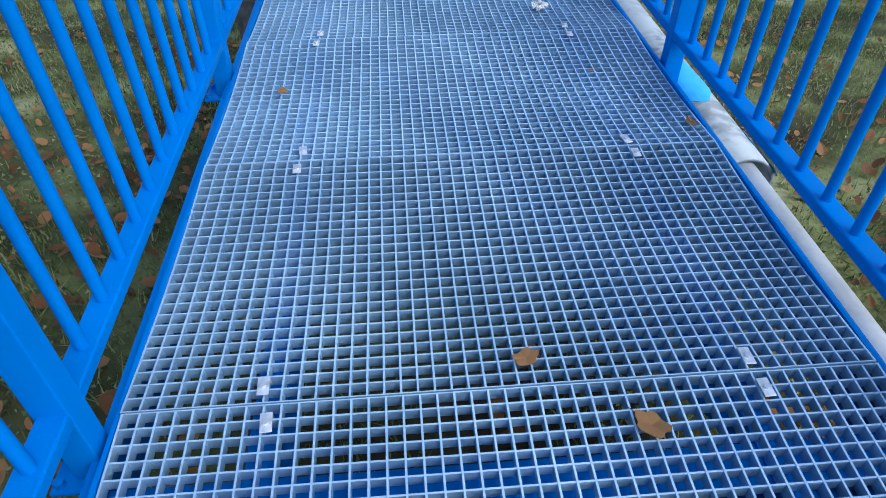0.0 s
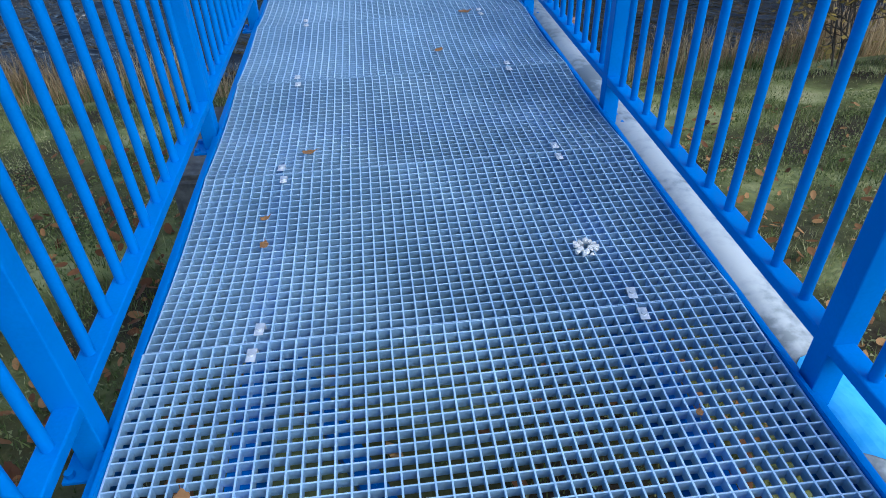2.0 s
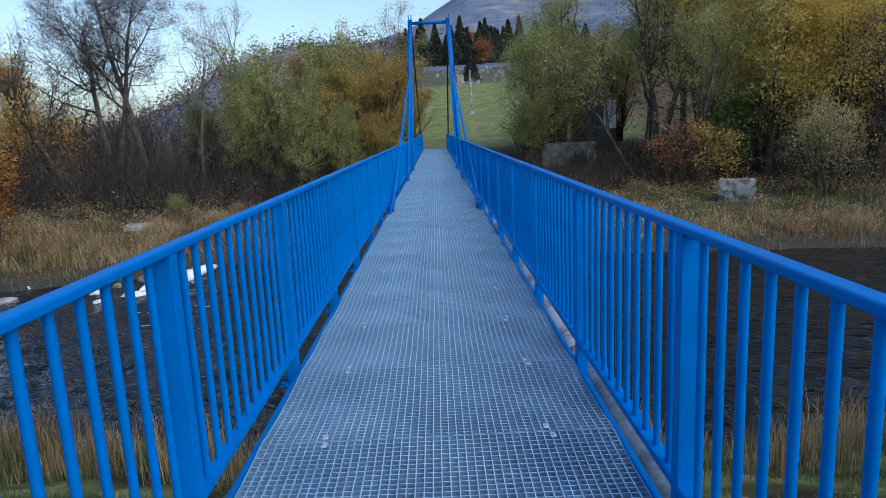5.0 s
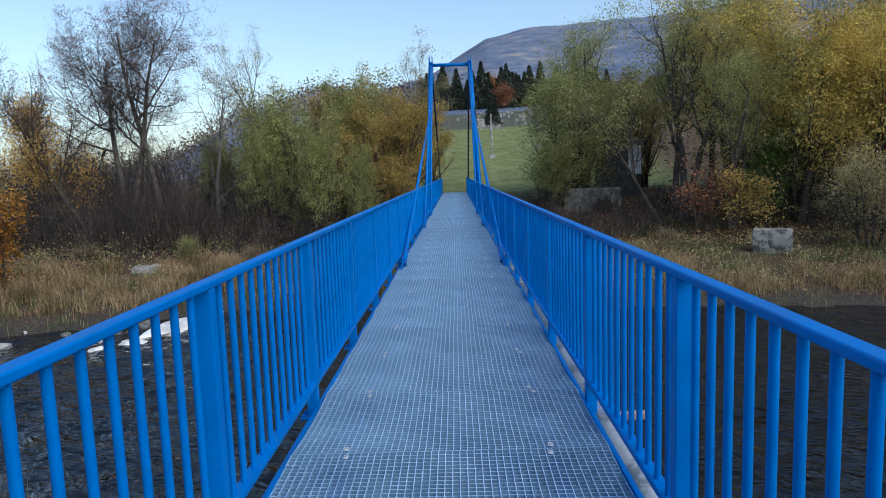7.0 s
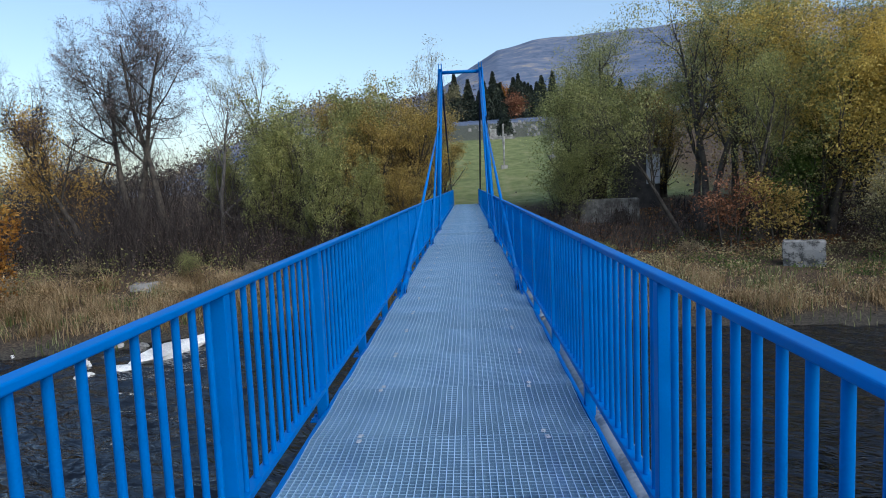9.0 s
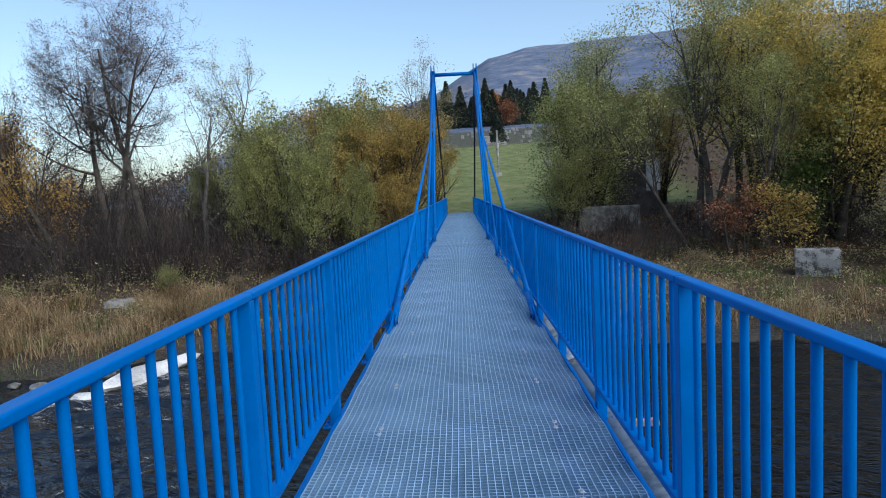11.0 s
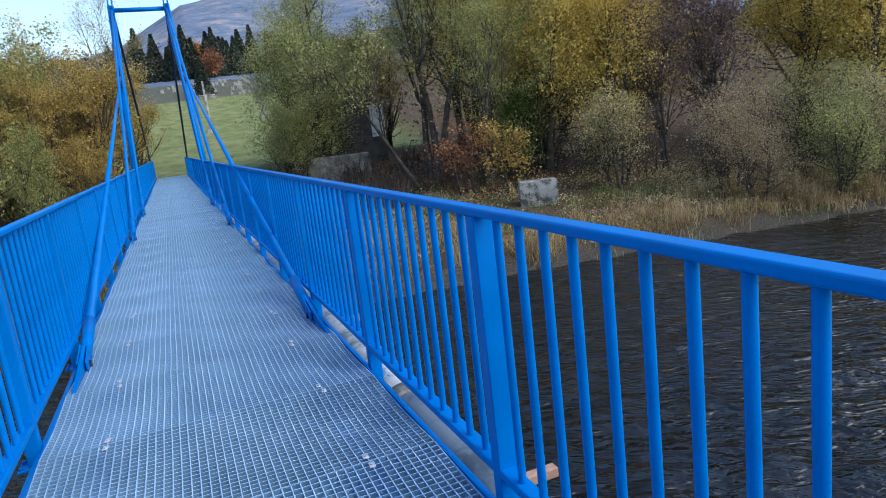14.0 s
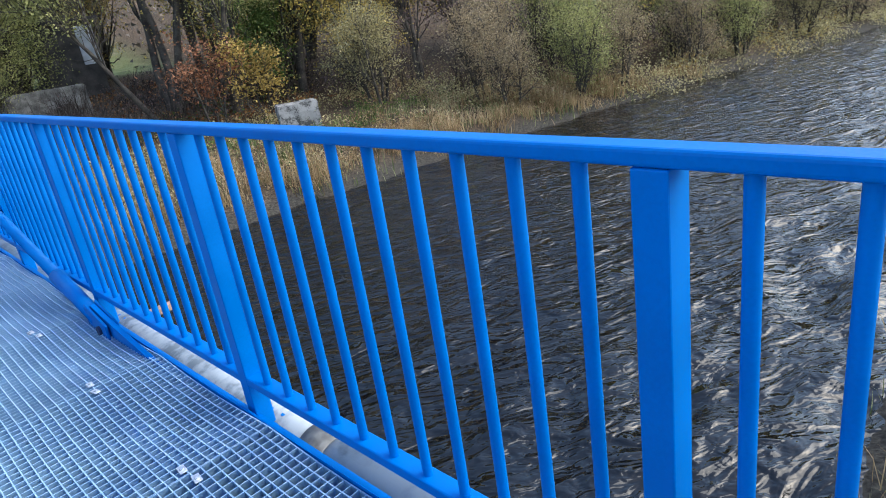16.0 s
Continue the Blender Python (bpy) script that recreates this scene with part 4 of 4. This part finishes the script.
x, y = tufted(20000, lambda r, m: r.uniform(-30, 26, m), lambda r, c: np.interp(c, FAR_X, FAR_Y) + r.uniform(0.2, 8, len(c)), 36, 60, 0.4)
x, y = x[:9000], y[:9000]
blades("tall_grass", "green and yellow grass on the far bank", x, y, 0.45, 0.014, GRASS, 36)
r = np.random.default_rng(37)
n = 150000
x, y = r.uniform(-5.8, 6.8, n), r.uniform(-0.6, 10.6, n)
keep = (np.abs(x) > 0.2) & (np.sin(x * 2.1 + y) * np.sin(y * 1.7 - x * 0.6) + r.normal(0, 0.5, n) > -0.35)
blades("lawn", "short rough grass on the near bank", x[keep], y[keep], 0.07, 0.0048, GRASS, 37, lean=0.8, short=True)
m = 60000
x, y = tufted(m, lambda r, c: r.uniform(-5.5, 6.5, c), lambda r, c: r.uniform(-0.6, 9.5, len(c)), 38, 120, 0.16)
scatter_leaves("clover", "low green clover and weeds in the lawn", GRASS, x, y, np.abs(np.random.default_rng(6).normal(0.015, 0.02, m)), 0.013, 40, "weeds")
n = 3600
x, y = r.uniform(-7, 7, n), r.uniform(-1, 8, n) ** 1.0
x = np.where(r.uniform(size=n) < 0.6, np.sign(x) * (0.9 + np.abs(r.normal(0, 1.1, n))), x)
a, s = r.uniform(0, 6.28, n), r.uniform(0.016, 0.048, n)
tip = np.stack([np.cos(a), np.sin(a), r.normal(0, 0.35, n)], 1) * s[:, None]
edge = np.stack([-np.sin(a), np.cos(a), r.normal(0.3, 0.35, n)], 1) * (s * 0.62)[:, None]
mid = np.stack([x, y, land(x, y) + r.uniform(0.02, 0.07, n)], 1)
dip = np.array((0, 0, -0.006))
rim = [-tip, -0.75 * tip + 0.7 * edge, -0.1 * tip + edge, 0.55 * tip + 0.72 * edge, tip * 1.1, 0.6 * tip - 0.68 * edge, -0.15 * tip - edge, -0.7 * tip - 0.66 * edge]
lv = np.stack([mid + dip] + [mid + q for q in rim], 1).reshape(-1, 3)
lf = np.concatenate([np.stack([np.arange(n) * 9, np.arange(n) * 9 + 1 + k, np.arange(n) * 9 + 1 + (k + 1) % 8], 1) for k in range(8)])
tagged(new("fallen_leaves", mesh_of("fallen_leaves", lv, lf, FALLEN)), "brown fallen leaves in the grass", "leaves", kind="stuff")
x, y = r.uniform(5, 20, 3500), r.uniform(40, 52, 3500)
scatter_leaves("fallen_leaves", "rust-brown leaf litter on the slope", FALLEN, x, y, 0.04, 0.09, 39, "leaves")


def deck_leaf(x, y, size, turn, seed, curl=0.3):
    """One curled leaf with lobes and a stalk."""
    bm = bmesh.new()
    n, ring = 18, []
    mid = bm.verts.new((0, 0, 0.002))
    for k in range(n):
        a = 2 * math.pi * k / n
        r0 = size * (0.75 + 0.25 * abs(math.cos(2.5 * a)) + 0.12 * noise.noise(Vector((math.cos(a), math.sin(a), seed))))
        px, py_ = r0 * math.cos(a), 0.72 * r0 * math.sin(a)
        ring.append(bm.verts.new((px, py_, curl * (px * px + py_ * py_) / size + 0.15 * size * noise.noise(Vector((px * 30, py_ * 30, seed))))))
    for k in range(n):
        bm.faces.new((mid, ring[k], ring[(k + 1) % n]))
    low = min(v.co.z for v in bm.verts)
    for v in bm.verts:
        v.co.z += 0.003 - low
    ob = part("fallen_leaf", join(bm, tube_bm((size * 0.7, 0, 0.006), (size * 1.35, 0.004, 0.012), 0.0012, sides=4)), FALLEN, None, at=pose(x, y, 0.0, 0, 0, turn))
    mod = ob.modifiers.new("thickness", "SOLIDIFY")
    mod.thickness = 0.0012
    return tagged(ob, "curled brown autumn leaf lying on the steel grating", "leaf", "fallen leaves on the deck")


# white rocks, slabs and stones
def rock(x, y, z, rx, ry, rz, seed, mat, label, turn=0, name="rock"):
    ob = part(name, lump_bm(rx, ry, rz, seed, 0.35, 3), mat, None, at=pose(x, y, z, 0, 0, turn), smooth=False)
    return tagged(ob, label, "rock")


rock(-9.9, 28.0, -3.7, 2.1, 0.55, 0.26, 3, PALE_STONE, "pale flat rock lying in the shallows", 74)
rock(-10.6, 25.7, -3.74, 0.5, 0.3, 0.16, 4, PALE_STONE, "pale flat rock lying in the shallows", 10)
rock(-11.4, 25.0, -3.74, 0.28, 0.2, 0.13, 6, PALE_STONE, "small pale stone in the shallows", 60)
rr = random.Random(12)
for k in range(46):
    sx = rr.uniform(-24, -11)
    sy = float(np.interp(sx, FAR_X, FAR_Y)) + rr.uniform(-2.2, 0.6)
    q = rr.uniform(0.09, 0.28)
    rock(sx, sy, RIVER + 0.04 + 0.2 * q, q * 1.4, q, q * 0.6, k, PALE_STONE if rr.random() < 0.25 else DARK_STONE, "wet river stone in the shallows", rr.uniform(0, 180), "stone")
block("concrete_slab", -15.6, -14.2, 35.7, 36.4, -3.05, -2.5, "pale broken concrete block in the reeds", CONCRETE, 7, 0.08, 8)
block("concrete_slab", -14.6, -12.6, 35.0, 35.7, -3.1, -2.8, "pale broken concrete slab in the reeds", CONCRETE, 8, 0.08, -6)
block("concrete_block", 14.2, 15.9, 35.7, 36.6, -3.1, -1.72, "weathered stained concrete block on the river bank", STAINED, 9, 0.06, -26)
block("retaining_wall", 7.3, 11.0, 48.4, 49.0, -1.6, 0.1, "low weathered concrete wall under the trees", ROUGH_CONCRETE, 10, 0.06, -4)
shed = tagged(new("shed"), "small dark garden shed under the trees", "shed")
part("body", box_bm(10.4, 13.2, 51.6, 54, -1.3, 3.1, 0.02, 1), SHED, shed)
part("roof", box_bm(10.1, 13.6, 51.3, 54.3, 3.1, 3.3, 0.03, 1), SHED, shed)
part("side_sheet", box_bm(12.3, 13.2, 51.5, 51.58, 0.9, 2.9, 0.01, 1), PANEL, shed, "pale sheet leaning on the wall")


# wayside cross and graveyard on the meadow
def wayside_cross(x, y, h):
    z = float(land(x, y))
    bm = join(box_bm(-0.09, 0.09, -0.06, 0.06, 0.0, h, 0.015, 1), box_bm(-h * 0.26, h * 0.26, -0.05, 0.05, h * 0.66, h * 0.66 + 0.17, 0.015, 1), box_bm(-0.35, 0.35, -0.3, 0.3, -0.3, 0.35, 0.03, 1),
              tube_bm((0, -0.12, h * 0.3), (0, -0.12, h * 0.72), 0.1, 0.16, 10), tube_bm((-h * 0.2, -0.1, h * 0.72), (h * 0.2, -0.1, h * 0.72), 0.05, sides=8))
    return tagged(part("wayside_cross", bm, CONCRETE, None, at=(x, y, z)), "pale wayside cross standing on the green meadow", "cross")


wayside_cross(4.05, 75, 4.6)
wayside_cross(9.6, 79, 3.0)
stone = None
rr = random.Random(3)
for k in range(70):
    sx, sy = rr.uniform(0.5, 15), 97.5 + 4.4 * (k % 6) + rr.uniform(-0.5, 0.5)
    if stone is None:
        stone = tagged(new("gravestone"), "pale gravestone in the hillside graveyard", "gravestone", "graveyard stones")
        part("slab", box_bm(-0.45, 0.45, -0.1, 0.1, 0.1, 1.15, 0.06, 3), CONCRETE, stone)
        part("plinth", box_bm(-0.6, 0.6, -0.8, 0.3, -0.2, 0.16, 0.03, 1), CONCRETE, stone)
        stone.location = (sx, sy, float(land(sx, sy)))
    else:
        c = copy_thing(stone, pose(sx, sy, float(land(sx, sy)), 0, 0, rr.uniform(-6, 6)))
        s = rr.uniform(0.22, 0.42)
        c.scale = (s, s, s)


def conifer(x, y, h, seed, mat=L_FIR, label="dark spruce on the hillside"):
    rng = np.random.default_rng(seed)
    ob = tagged(new("spruce"), label, "tree")
    ob.location = (x, y, float(land(x, y)))
    v, f = tubes([(np.array((0, 0, -0.5)), np.array((0, 0, h)), 0.02 * h, 0.01)])
    place("trunk", mesh_of("trunk", v, f, BARK), ob)
    n = 2600
    t = rng.uniform(0, 1, n) ** 0.8
    a, lay = rng.uniform(0, 6.28, n), 1 - 0.35 * ((t * 13) % 1)
    r0 = 0.38 * h * (1 - t) * lay * np.sqrt(rng.uniform(0.15, 1, n)) + 0.05
    p = np.stack([r0 * np.cos(a), r0 * np.sin(a), h * (0.06 + 0.94 * t) - 0.25 * r0], 1)
    v, f = leaves(p, 0.035 * h, rng, 0.3)
    place("crown", mesh_of("crown", v, f, mat), ob)
    return ob


FIR = conifer(8, 150, 7.6, 91)
for k, (x, y, s) in enumerate(((10.5, 152, 0.8), (5.5, 153, 0.7), (12.4, 149, 1.0), (15, 154, 0.9), (17, 151, 1.15), (20, 155, 1.0), (3.2, 154, 0.65), (23, 152, 1.1), (26, 156, 1.0), (13.8, 156, 0.75), (18.6, 158, 0.85))):
    again(FIR, x, y, s, 40 * k)
conifer(5.6, 99, 4.5, 93, label="small dark spruce in the graveyard")
tree("larch_tree", "orange autumn larch on the hillside", (7.0, 147), 7, L_ORANGE, 3000, 0.2, 95, levels=3, kids=2, cloud=0.5)
tree("beech_tree", "rust-brown beech on the hillside", (9.5, 132), 4.5, L_RUST, 2500, 0.16, 96, levels=3, kids=2, cloud=0.6)
again(FIR, 38, 60, 1.6, 10)
rr = random.Random(21)
for k in range(34):
    again(FIR, -6 + 1.15 * k + rr.uniform(-0.6, 0.6), rr.uniform(134, 148), rr.uniform(0.6, 1.05), 37 * k, rr.uniform(0.9, 1.2))
# woods on the hills
r = np.random.default_rng(50)
n = 22000
az, d = np.radians(r.uniform(-50, 48, n)), r.uniform(56, 150, n)
x, y = d * np.sin(az), 5 + d * np.cos(az)
keep = ((x < -5) | (x > 17)) & (y > 58)
scatter_leaves("slope_woods", "brown and grey woods behind the river trees", WOODS, x[keep], y[keep], np.abs(r.normal(0, 2.2, n))[keep], 0.2, 53, "woods")
n = 30000
az, d = np.radians(r.uniform(-48, 42, n)), r.uniform(150, 330, n)
x, y = d * np.sin(az), 5 + d * np.cos(az)
scatter_leaves("hill_woods", "autumn woods on the hillside", WOODS, x, y, np.abs(r.normal(0, 2.6, n)), 0.5, 51, "woods")
# leaves on the deck
LEAVES = [(0.042, 1.196, 0.034, 20), (0.272, 1.0, 0.042, 130), (0.549, 2.586, 0.013, 60), (-0.643, 2.515, 0.026, 100), (-0.562, 3.44, 0.022, 80),
          (-0.575, 3.6, 0.018, 20), (-0.445, 4.065, 0.03, 10), (0.797, 2.172, 0.03, 95), (0.445, 5.79, 0.044, 15), (0.208, 5.14, 0.03, 200)]
for k, (x, y, s, a) in enumerate(LEAVES):
    deck_leaf(x, y, s, a, k)
